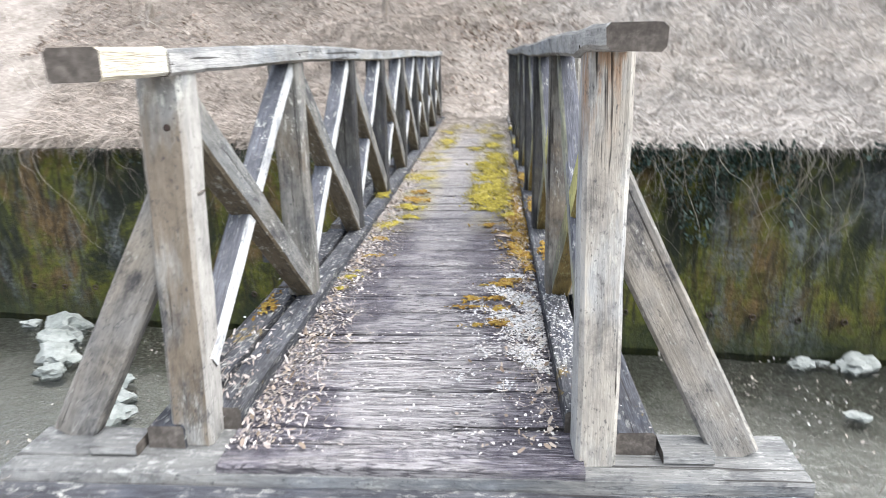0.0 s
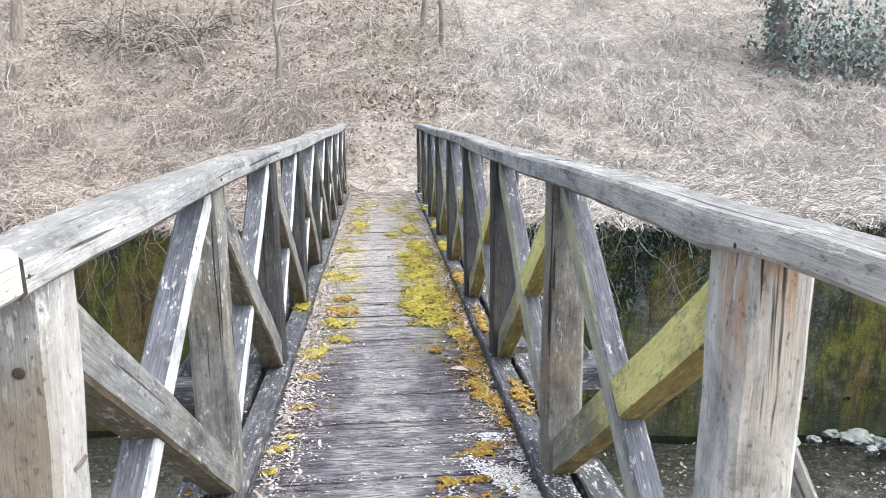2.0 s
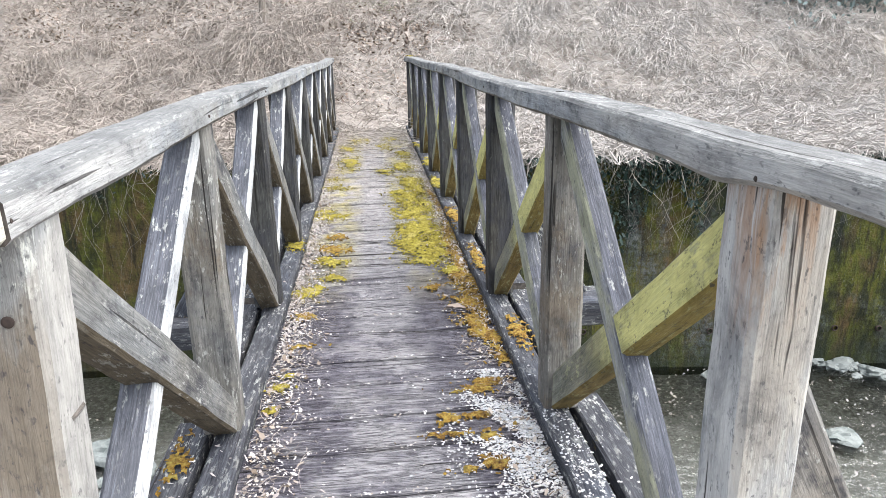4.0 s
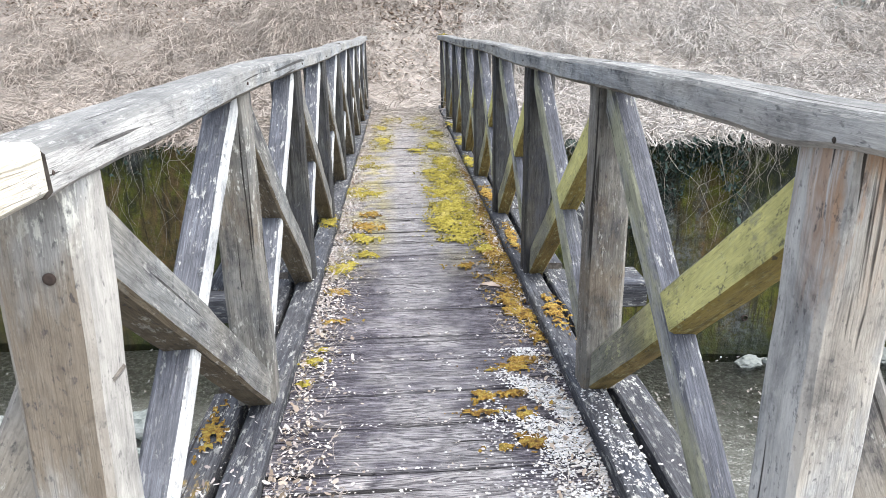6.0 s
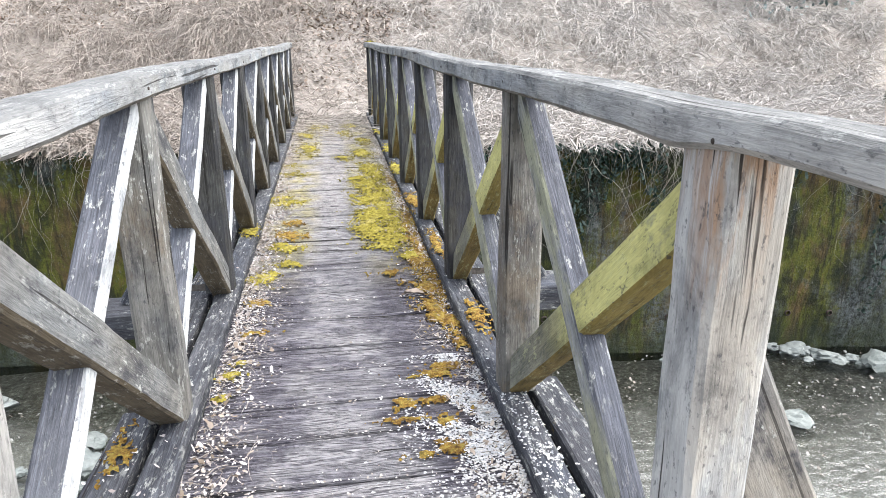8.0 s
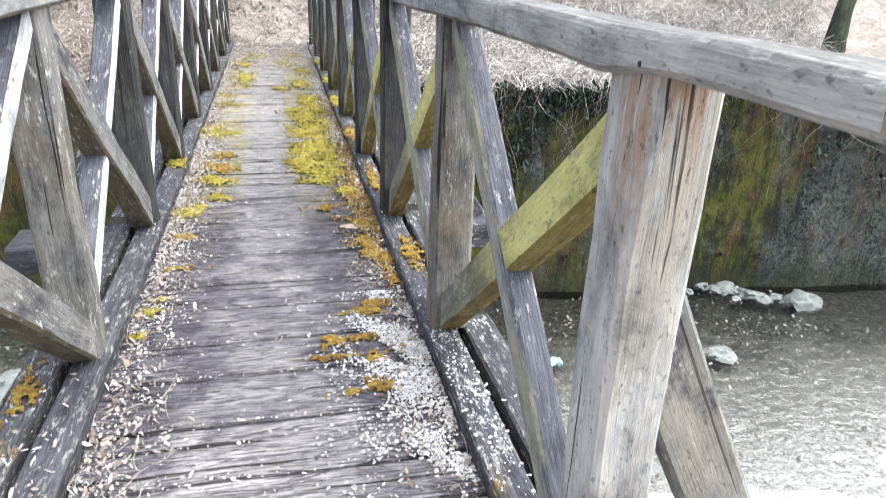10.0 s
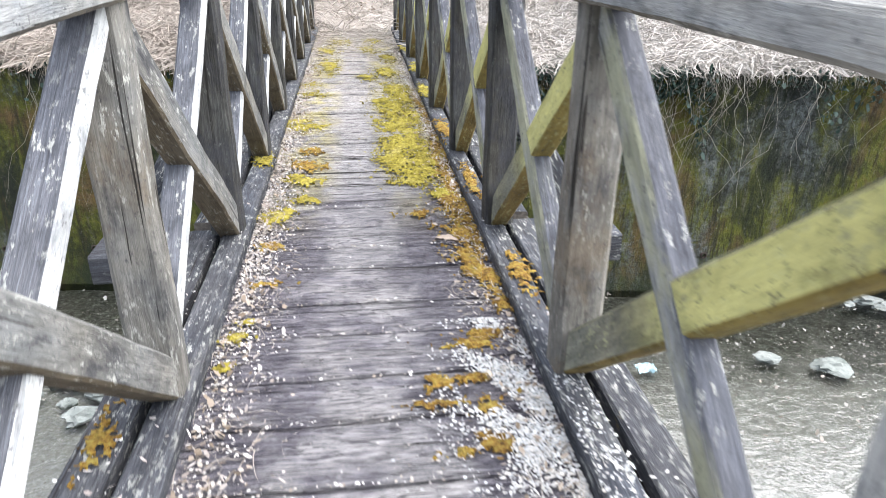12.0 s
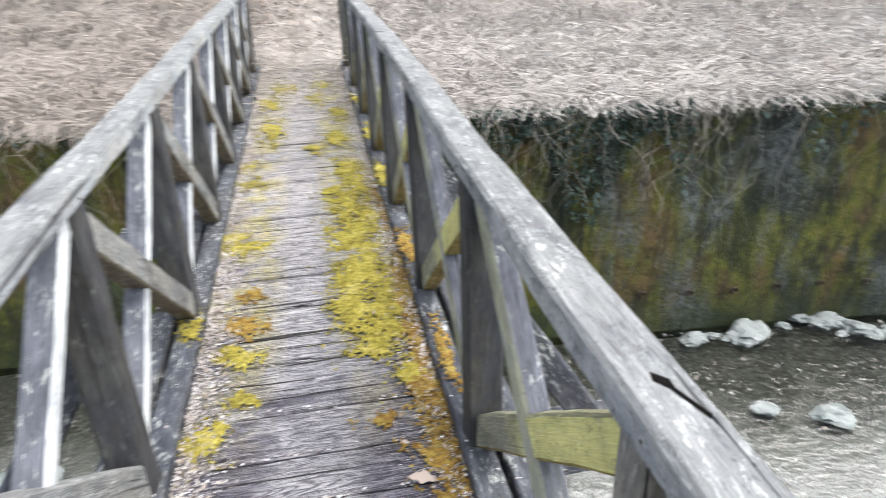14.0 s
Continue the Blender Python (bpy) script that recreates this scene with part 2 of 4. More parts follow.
def plank_material():
    m = Mat("worn_deck_plank", 0.8, 0.15)
    w = m.coords("World", (1, 1, 1), False)
    fine = m.noise(m.coords("Object", (2.6, 44, 44)), 3.0, 8, 0.8, 0.5)
    mid_n = m.noise(m.coords("Object", (0.9, 10, 10)), 2.2, 6, 0.65, 0.5)
    c = m.ramp(fine, [(0.38, (0.12, 0.117, 0.127)), (0.47, (0.3, 0.297, 0.304)), (0.57, (0.48, 0.472, 0.466))])
    c = m.mix(0.45, c, m.ramp(mid_n, [(0.36, (0.12, 0.116, 0.126)), (0.5, (0.28, 0.277, 0.282)), (0.64, (0.42, 0.417, 0.418))]))
    sep = m.node("ShaderNodeSeparateXYZ")
    m.link(w, sep.inputs[0])
    off = m.math("ABSOLUTE", m.math("ADD", sep.outputs[0], 0.02), 0.0)
    damp = m.math("ADD", m.noise(m.coords("World", (1, 0.8, 1), False), 3.2, 6, 0.68, 0.4), m.math("SUBTRACT", m.math("SUBTRACT", m.math("MULTIPLY", m.step(off, 0.1, 0.36), 0.22), 0.05), m.math("MULTIPLY", m.step(sep.outputs[1], 2.4, 4.5), 0.16)))
    wet_reach = m.math("MULTIPLY", m.step(sep.outputs[1], 0.5, 1.3), m.step(sep.outputs[1], 3.0, 2.2))
    damp = m.math("ADD", damp, m.math("MULTIPLY", wet_reach, 0.11))
    damp = m.math("ADD", damp, m.math("ADD", m.math("MULTIPLY", m.math("SUBTRACT", fine, 0.5), 0.75), m.math("MULTIPLY", m.math("SUBTRACT", mid_n, 0.5), 0.6)))
    c = m.mix(m.math("MULTIPLY", m.step(damp, 0.51, 0.63), 0.88), c, m.ramp(fine, [(0.4, (0.022, 0.02, 0.03)), (0.49, (0.075, 0.071, 0.098)), (0.58, (0.24, 0.232, 0.256))]))
    dust = m.math("MULTIPLY", m.step(sep.outputs[1], 3.0, 7.0), m.step(m.noise(m.coords("World", (1, 1, 1), False), 9.0, 6, 0.7), 0.38, 0.58))
    c = m.mix(m.math("MULTIPLY", dust, 0.65), c, (0.47, 0.43, 0.38))
    film = m.math("MULTIPLY", m.math("MULTIPLY", m.step(off, 0.08, 0.22), m.step(sep.outputs[1], 2.2, 3.4)), m.step(m.noise(m.coords("World", (1, 0.8, 1), False), 5.5, 6, 0.72), 0.43, 0.56))
    c = m.mix(m.math("MULTIPLY", film, 0.65), c, (0.42, 0.37, 0.1))
    tone = m.step(m.node("ShaderNodeObjectInfo").outputs["Random"], -0.6, 1.0)
    c = m.mix(1.0, c, m.ramp(tone, [(0.3, (0.74, 0.74, 0.77)), (1.0, (1.0, 0.99, 1.0))]), "MULTIPLY")
    cr = m.noise(m.coords("Object", (0.55, 26, 26)), 1.6, 3, 0.5, 0.6)
    split = m.step(cr, 0.65, 0.672)
    ring = m.math("ABSOLUTE", m.math("SUBTRACT", m.noise(m.coords("Object", (0.8, 22, 22)), 2.6, 4, 0.6, 0.5), 0.5), 0.0)
    year = m.math("PINGPONG", m.math("MULTIPLY", m.noise(m.coords("Object", (0.45, 6.5, 6.5)), 2.2, 3, 0.5, 0.5), 26.0), 0.5)
    fray = m.noise(m.coords("Object", (7, 40, 40)), 2.0, 4, 0.7)
    line = m.math("MAXIMUM", m.step(ring, 0.02, 0.004), m.math("MULTIPLY", m.step(year, 0.22, 0.09), m.step(fray, 0.36, 0.5)))
    c = m.mix(m.math("MULTIPLY", line, 0.78), c, (0.028, 0.026, 0.034))
    speck = m.noise(m.coords("World", (0.6, 1, 1), False), 95.0, 4, 0.65)
    c = m.mix(m.math("MULTIPLY", m.step(speck, 0.58, 0.66), 0.5), c, (0.06, 0.06, 0.066))
    c = m.mix(m.math("MULTIPLY", split, 0.9), c, (0.015, 0.014, 0.014))
    m.color(c)
    m.roughness(m.step(damp, 0.9, 0.2))
    m.bump(m.math("SUBTRACT", m.math("ADD", fine, mid_n), m.math("ADD", m.math("MULTIPLY", line, 0.7), m.math("MULTIPLY", split, 2.0))), 0.8, 0.006)
    return m.m


WOOD_PLANK = plank_material()


def island(name, cols, rough=0.9, spec=0.15, meadow=False, dusty=True):
    """Each loose piece takes its own shade."""
    m = Mat(name, rough, spec)
    rnd = m.node("ShaderNodeNewGeometry").outputs["Random Per Island"]
    c = m.ramp(rnd, [(i / max(1, len(cols) - 1), q) for i, q in enumerate(cols)])
    n = m.noise(m.coords("World", (1, 1, 1), False), 1.6, 5, 0.65)
    if meadow:
        east = m.node("ShaderNodeSeparateXYZ")
        m.link(m.coords("World", (1, 1, 1), False), east.inputs[0])
        brown = m.step(m.math("ADD", east.outputs[0], m.math("MULTIPLY", n, 4.0)), 4.6, 1.0)
        c = m.mix(m.math("MULTIPLY", brown, 0.85), c, m.mix(1.0, c, (0.73, 0.675, 0.635), "MULTIPLY"))
        c = m.mix(m.step(n, 0.5, 0.7), c, m.mix(0.3, c, (0.27, 0.225, 0.195)))
    elif dusty:
        c = m.mix(m.step(n, 0.45, 0.65), c, m.mix(0.5, c, (0.2, 0.16, 0.125)))
    m.color(c)
    return m.m


BANK = simple("straw_covered_earth", [(0.3, (0.08, 0.069, 0.059)), (0.46, (0.18, 0.162, 0.145)), (0.6, (0.28, 0.258, 0.235)), (0.75, (0.38, 0.356, 0.33))], 9.0, 0.95, 0.8, 0.05)
MOSS = simple("yellow_moss", [(0.34, (0.05, 0.044, 0.01)), (0.45, (0.15, 0.122, 0.02)), (0.56, (0.275, 0.24, 0.04)), (0.7, (0.38, 0.33, 0.13))], 48.0, 0.95, 1.0, 0.01)
MOSS_ORANGE = simple("orange_moss", [(0.36, (0.035, 0.022, 0.01)), (0.45, (0.13, 0.072, 0.018)), (0.53, (0.23, 0.145, 0.03)), (0.64, (0.27, 0.23, 0.06))], 70.0, 0.95, 1.0, 0.01)
STRAW = island("dry_straw", [(0.26, 0.24, 0.215), (0.38, 0.362, 0.342), (0.42, 0.405, 0.386), (0.33, 0.31, 0.288), (0.45, 0.437, 0.42), (0.39, 0.37, 0.348)], meadow=True)
STEM = island("grey_dry_stems", [(0.15, 0.14, 0.12), (0.3, 0.285, 0.25), (0.4, 0.385, 0.34)])
LEAF = island("brown_leaf_litter", [(0.1, 0.073, 0.055), (0.21, 0.165, 0.135), (0.35, 0.305, 0.27), (0.17, 0.125, 0.1), (0.47, 0.44, 0.41)])
CRUMB = island("pinkish_litter_crumbs", [(0.34, 0.31, 0.3), (0.46, 0.44, 0.435), (0.23, 0.2, 0.19), (0.54, 0.525, 0.52), (0.16, 0.135, 0.125), (0.4, 0.37, 0.36)])
FLAKE = island("pale_litter_flakes", [(0.52, 0.52, 0.53), (0.4, 0.385, 0.37), (0.62, 0.63, 0.64), (0.22, 0.19, 0.165), (0.48, 0.465, 0.45)])
PETAL = island("fallen_white_petals", [(0.38, 0.4, 0.43), (0.48, 0.505, 0.53), (0.29, 0.305, 0.325), (0.43, 0.42, 0.4), (0.55, 0.57, 0.59)])
TWIG_BIT = island("brown_leaf_crumbs", [(0.1, 0.08, 0.06), (0.2, 0.165, 0.135), (0.34, 0.3, 0.26), (0.15, 0.115, 0.09), (0.42, 0.39, 0.35)])
IVY = island("ivy_leaves", [(0.01, 0.024, 0.018), (0.016, 0.036, 0.028), (0.035, 0.06, 0.052), (0.012, 0.025, 0.02), (0.07, 0.1, 0.09)], 0.6, 0.25, dusty=False)
# Leaf greens lifted towards grey: distance haze painted into the colour.
IVY_PALE = island("hazy_ivy_leaves", [(0.1, 0.135, 0.132), (0.14, 0.185, 0.183), (0.19, 0.24, 0.238), (0.12, 0.165, 0.162)], 0.7, 0.2, dusty=False)
BARK = simple("grey_brown_bark", [(0.3, (0.07, 0.06, 0.05)), (0.5, (0.17, 0.15, 0.13)), (0.7, (0.3, 0.28, 0.25))], 5.0, 0.95, 1.0, 0.02, "Object", (6, 6, 1))
TWIG = simple("pale_bare_twigs", [(0.3, (0.2, 0.18, 0.16)), (0.6, (0.4, 0.38, 0.35))], 9.0, 0.9, 0.3, 0.005, "World")
STONE = simple("pale_limestone", [(0.3, (0.09, 0.107, 0.1)), (0.46, (0.17, 0.192, 0.187)), (0.58, (0.225, 0.247, 0.242)), (0.72, (0.3, 0.32, 0.315))], 7.0, 0.8, 0.8, 0.03, "Object")
PEBBLE = island("wet_grey_pebbles", [(0.1, 0.104, 0.1), (0.16, 0.168, 0.16), (0.22, 0.228, 0.224), (0.13, 0.122, 0.106), (0.28, 0.288, 0.288)], 0.5, 0.4)
IRON_AND_HOLE = simple("rusty_iron_and_hole_shade", [(0.3, (0.02, 0.018, 0.016)), (0.6, (0.06, 0.045, 0.04))], 60.0, 0.7, 0.3, 0.002, "Object")


def bed_material():
    """Gravel, near side painted pale for sky glare, channel under the wall darker."""
    m = Mat("gravel_stream_bed", 0.75, 0.3)
    v = m.coords("World", (1, 1, 1), False)
    n = m.noise(v, 18.0, 7, 0.7, 0.2)
    c = m.ramp(n, [(0.32, (0.34, 0.34, 0.34)), (0.48, (0.5, 0.503, 0.505)), (0.64, (0.62, 0.626, 0.632))])
    cell = m.voronoi(v, 26.0)
    c = m.mix(m.step(cell, 0.34, 0.55), c, (0.44, 0.44, 0.435))
    p = m.node("ShaderNodeSeparateXYZ")
    m.link(v, p.inputs[0])
    across = m.math("ADD", p.outputs[1], m.math("MULTIPLY", p.outputs[0], 0.12))
    across = m.math("ADD", across, m.math("MULTIPLY", m.math("SUBTRACT", m.noise(v, 1.3, 6, 0.7, 0.4), 0.5), 2.6))
    channel_mask = m.step(across, 5.2, 6.3)
    c = m.mix(m.math("MULTIPLY", channel_mask, 0.9), c, m.ramp(n, [(0.36, (0.06, 0.063, 0.057)), (0.52, (0.13, 0.133, 0.126)), (0.66, (0.3, 0.305, 0.3))]))
    m.color(c)
    m.bump(m.math("SUBTRACT", n, cell), 0.8, 0.03)
    return m.m


BED = bed_material()


def wall_material():
    m = Mat("mossy_wet_concrete", 0.85, 0.3)
    v = m.coords("World", (1, 1, 1), False)
    s = m.coords("World", (1.2, 1.2, 0.22), False)
    a = m.noise(m.coords("World", (1, 1, 0.6), False), 1.0, 9, 0.72, 0.6)
    b = m.noise(s, 2.0, 8, 0.76, 0.6)
    f = m.noise(v, 20, 6, 0.75)
    c = m.ramp(a, [(0.4, (0.014, 0.02, 0.011)), (0.46, (0.045, 0.055, 0.012)), (0.505, (0.105, 0.118, 0.014)), (0.55, (0.1, 0.085, 0.022)), (0.6, (0.13, 0.088, 0.036))])
    c = m.mix(m.math("MULTIPLY", m.step(b, 0.52, 0.6), 0.8), c, (0.014, 0.018, 0.013))
    c = m.mix(m.math("MULTIPLY", m.step(b, 0.46, 0.38), 0.6), c, (0.1, 0.07, 0.03))
    east = m.node("ShaderNodeSeparateXYZ")
    m.link(v, east.inputs[0])
    bare = m.math("ADD", m.noise(m.coords("World", (0.55, 0.55, 0.22), False), 1.4, 6, 0.7, 0.4), m.math("MULTIPLY", m.step(east.outputs[0], 4.6, 6.4), 0.11))
    c = m.mix(m.math("MULTIPLY", m.math("MULTIPLY", m.step(bare, 0.52, 0.6), m.step(f, 0.34, 0.52)), 0.8), c, m.ramp(f, [(0.4, (0.06, 0.072, 0.073)), (0.6, (0.15, 0.172, 0.178))]))
    thin = m.noise(m.coords("World", (1, 1, 0.07), False), 9.0, 5, 0.7, 0.1)
    c = m.mix(m.math("MULTIPLY", m.step(thin, 0.55, 0.63), 0.7), c, (0.013, 0.013, 0.009))
    c = m.mix(m.math("MULTIPLY", m.math("MULTIPLY", m.step(thin, 0.42, 0.34), m.step(f, 0.42, 0.6)), 0.5), c, (0.17, 0.16, 0.11))
    fleck = m.noise(m.coords("World", (1, 1, 0.45), False), 34.0, 4, 0.7)
    c = m.mix(m.math("MULTIPLY", m.step(fleck, 0.62, 0.68), 0.55), c, (0.2, 0.21, 0.19))
    g = m.noise(v, 6.5, 7, 0.75, 0.3)
    c = m.mix(0.7, c, m.ramp(g, [(0.36, (0.3, 0.3, 0.3)), (0.5, (0.9, 0.9, 0.85)), (0.62, (1.35, 1.3, 1.1))]), "MULTIPLY")
    c = m.mix(1.0, c, (0.72, 0.72, 0.76), "MULTIPLY")
    damp_foot = m.step(m.math("ADD", east.outputs[2], m.math("MULTIPLY", b, 1.0)), -1.9, -2.3)
    c = m.mix(m.math("MULTIPLY", damp_foot, 0.6), c, (0.016, 0.026, 0.01))
    m.color(c)
    m.bump(m.math("ADD", f, b), 0.9, 0.04)
    return m.m


WALL = wall_material()


def water_material():
    m = Mat("shallow_stream_water", 0.06, 0.5)
    t = m.t
    v = m.coords("World", (1, 1.6, 1), False)
    rip = m.noise(v, 5.5, 5, 0.6, 0.8)
    bump = m.node("ShaderNodeBump", Strength=0.55, Distance=0.035)
    m.link(rip, bump.inputs["Height"])
    tr = m.node("ShaderNodeBsdfTransparent", Color=(0.78, 0.8, 0.77, 1))
    gl = m.node("ShaderNodeBsdfGlossy", Roughness=0.06)
    fr = m.node("ShaderNodeFresnel", IOR=2.3)
    mx = m.node("ShaderNodeMixShader")
    m.link(bump.outputs[0], gl.inputs["Normal"])
    m.link(bump.outputs[0], fr.inputs["Normal"])
    m.link(fr.outputs[0], mx.inputs[0])
    m.link(tr.outputs[0], mx.inputs[1])
    m.link(gl.outputs[0], mx.inputs[2])
    m.link(mx.outputs[0], t.nodes["Material Output"].inputs["Surface"])
    t.nodes.remove(m.b)
    return m.m


WATER = water_material()


# ---- building helpers ----
def mesh_from(name, verts, faces, mat, smooth=False):
    me = bpy.data.meshes.new(name)
    me.from_pydata([tuple(map(float, v)) for v in verts], [], faces)
    for q in (mat if isinstance(mat, list) else [mat]):
        me.materials.append(q)
    if smooth:
        me.shade_smooth()
    me.update()
    return me


def part(name, me, parent, label=""):
    ob = new(name, me)
    if parent:
        ob.parent = parent
    if label:
        tagged(ob, label)
    return ob


def smooth01(a, b, x):
    u = min(1.0, max(0.0, (x - a) / (b - a)))
    return u * u * (3 - 2 * u)


def section(w, h, c):
    """The outline of a beam with worn corners, across x and z."""
    a, b = w / 2, h / 2
    return [(-a + c, -b), (a - c, -b), (a, -b + c), (a, b - c), (a - c, b), (-a + c, b), (-a, b - c), (-a, -b + c)]


def timber(name, length, w, h, mat, seed=0, worn=0.008, rough=0.004, step=0.09, bow=0.0):
    """A hewn beam along y from 0 to length, its sides uneven."""
    n = max(3, int(length / step))
    sec = section(w, h, worn)
    k = len(sec)
    verts, faces = [], []
    for i in range(n + 1):
        y = length * i / n
        for x, z in sec:
            q = Vector((x * 6 + seed * 7.3, y * 2.2, z * 6 + seed * 3.1))
            d = noise.noise_vector(q) * rough
            e = noise.noise_vector(Vector((x * 30, y * 9 + seed, z * 30))) * rough * 0.45
            verts.append((x + d.x + e.x, y + (d.y + e.y if i in (0, n) else 0), z + d.z + e.z + bow * math.sin(math.pi * i / n)))
    for i in range(n):
        for j in range(k):
            a, b = i * k + j, i * k + (j + 1) % k
            faces.append((a, a + k, b + k, b))
    faces.append(tuple(range(k)))
    faces.append(tuple(n * k + j for j in reversed(range(k))))
    me = mesh_from(name, verts, faces, [mat, END_GRAIN])
    me.polygons[-1].material_index = me.polygons[-2].material_index = 1
    return me


def along(p0, p1, up=(0, 0, 1)):
    """The pose that lays a timber's y axis from p0 towards p1."""
    y = (Vector(p1) - Vector(p0)).normalized()
    x = y.cross(Vector(up)).normalized()
    z = x.cross(y)
    m = Matrix((x, y, z)).transposed().to_4x4()
    m.translation = p0
    return m


def beam(name, p0, p1, w, h, mat, parent, label="", up=(0, 0, 1), **kw):
    length = (Vector(p1) - Vector(p0)).length
    ob = part(name, timber(name, length, w, h, mat, **kw), parent, label)
    ob.matrix_local = along(p0, p1, up)
    return ob


def thing(name, label, category, at=(0, 0, 0), group="", kind=""):
    ob = new(name)
    ob.location = at
    return tagged(ob, label, category, group, kind)


# ---- ground, wall and water ----
WALL_Y, WALL_TOP, BED_Z, WATER_Z = 7.28, -0.25, -3.04, -2.93


def skew(x):
    return -0.13 * 16 * math.tanh(x / 16)


def bank_z(x, y):
    """The height of the far bank."""
    v = y - skew(x)
    z = -0.22 + 0.05 * smooth01(7.4, 9, v)
    z += 0.46 * max(0.0, v - 10.2) * smooth01(9.6, 13.5, v)
    n = noise.noise(Vector((x * 0.35, y * 0.35, 1.7))) * 0.35 + noise.noise(Vector((x * 1.3, y * 1.3, 5.1))) * 0.12
    z += n * smooth01(8.0, 12.5, v)
    path = math.exp(-((x - 0.05 * (y - 8)) / 0.9) ** 2)
    return z + 0.05 * noise.noise(Vector((x * 3, y * 3, 0))) * (1 - path) * smooth01(7.3, 8.2, v)


def bed_z(x, v):
    z = BED_Z + 0.1 * (1 - smooth01(3.2, 5.6, v)) + 0.04 * noise.noise(Vector((x * 0.5, v * 0.9, 7)))
    return z + 0.06 * noise.noise(Vector((x * 1.5, v * 1.5, 9))) + 0.035 * noise.noise(Vector((x * 6, v * 6, 2)))


def build_ground():
    xs = [-70, -50, -35, -26] + [-20 + 0.4 * i for i in range(101)] + [26, 35, 50, 70]
    vs = [-90, -60, -35, -20, -12, -8, -5, -3, -2.2, -1.6, -1.1, -0.7, -0.36, -0.34]
    vs += [0.25 * i for i in range(0, 30)] + [7.4, 7.42]
    vs += [7.6 + 0.35 * i for i in range(50)] + [26, 29, 33, 38, 45, 60, 80]
    verts, faces = [], []
    for v in vs:
        for x in xs:
            s = smooth01(1.0, 6.0, v)
            y = v + skew(x) * s
            if v <= -0.36:
                z = -0.2 + 0.04 * noise.noise(Vector((x, v, 0)))
            elif v <= 7.4:
                z = bed_z(x, v)
            else:
                z = bank_z(x, y) if v < 44 else bank_z(x, 44 + skew(x))
            verts.append((x, y, z))
    n = len(xs)
    for i in range(len(vs) - 1):
        for j in range(n - 1):
            a = i * n + j
            faces.append((a, a + 1, a + n + 1, a + n))
    me = mesh_from("ground", verts, faces, [BANK, BED], True)
    mid = [vs[f // (n - 1)] for f in range(len(faces))]
    me.polygons.foreach_set("material_index", [1 if -0.35 <= v < 7.39 else 0 for v in mid])
    tagged(new("ground", me), "straw covered banks and a pale gravel stream bed", "ground", kind="structure")


build_ground()


def build_wall(name, x0, x1, y0, s, label, step=0.16):
    nx, nz = int((x1 - x0) / step), 20
    verts, faces = [], []
    for i in range(nx + 1):
        x = x0 + (x1 - x0) * i / nx
        row = []
        for k in range(nz + 1):
            z = -3.4 + (WALL_TOP + 3.4) * k / nz
            d = 0.05 * noise.noise(Vector((x * 0.8, z * 0.8, 4))) + 0.03 * noise.noise(Vector((x * 3, z * 3, 1)))
            row.append((x, y0 + s * skew(x) * (1 if s else 0) + 0.03 * (z + 1.6) * 0.5 - d, z + (0.03 * noise.noise(Vector((x * 2, 0, 0))) if k == nz else 0)))
        x_, y_, z_ = row[-1]
        row.append((x_, y_ + 0.3, z_ + 0.01))
        row.append((x_, y_ + 0.3, -3.4))
        verts += row
    n = nz + 3
    for i in range(nx):
        for k in range(n - 1):
            a = i * n + k
            faces.append((a, a + n, a + n + 1, a + 1))
    return tagged(new(name, mesh_from(name, verts, faces, WALL, False)), label, "wall", kind="structure")


build_wall("wall_north", -22, 24, WALL_Y, 1, "tall mossy dark green retaining wall along the stream")
near = build_wall("wall_south", -22, 22, 0.0, 0, "rough retaining wall under the near end")
near.matrix_world = pose(0, -0.33, -0.05, 0, 0, 180)


def build_water():
    xs = [-30 + 1.0 * i for i in range(61)]
    vs = [-0.4 + 0.77 * i for i in range(11)]
    verts = [(x, v + skew(x) * smooth01(1.0, 6.0, v), WATER_Z) for v in vs for x in xs]
    n = len(xs)
    faces = [(i * n + j, i * n + j + 1, (i + 1) * n + j + 1, (i + 1) * n + j) for i in range(len(vs) - 1) for j in range(n - 1)]
    tagged(new("water", mesh_from("water", verts, faces, WATER, True)), "shallow clear rippled stream water over gravel", "water", kind="structure")


build_water()

# ---- the bridge ----
BAY, POSTS = 1.10, 9
DECK_Z = -0.05
deck = thing("bridge_deck", "weathered grey timber footbridge deck, mossy and littered", "bridge deck")
END_Y = 9.15
for sx in (-0.36, 0.36):
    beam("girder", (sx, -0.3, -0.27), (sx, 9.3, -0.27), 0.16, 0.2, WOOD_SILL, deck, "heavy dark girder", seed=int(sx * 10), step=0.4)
for i, n in enumerate((1, 3, 5, 7, 9)):
    y = BAY * (n - 1) + (0.0 if n == 1 else 0.11)
    half = 1.1 if n == 1 else 1.12
    beam("cross_beam", (-half, y, -0.135), (half, y, -0.135), 0.23, 0.13, WOOD_SILL if n > 1 else WOOD_RAIL, deck, seed=i + 20)
for s in (-1, 1):
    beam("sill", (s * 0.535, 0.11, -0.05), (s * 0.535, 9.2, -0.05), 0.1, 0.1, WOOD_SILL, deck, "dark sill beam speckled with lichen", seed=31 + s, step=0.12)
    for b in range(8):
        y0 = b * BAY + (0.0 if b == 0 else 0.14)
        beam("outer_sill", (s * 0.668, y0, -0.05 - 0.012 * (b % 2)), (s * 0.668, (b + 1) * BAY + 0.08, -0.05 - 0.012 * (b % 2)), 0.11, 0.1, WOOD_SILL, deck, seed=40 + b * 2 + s)
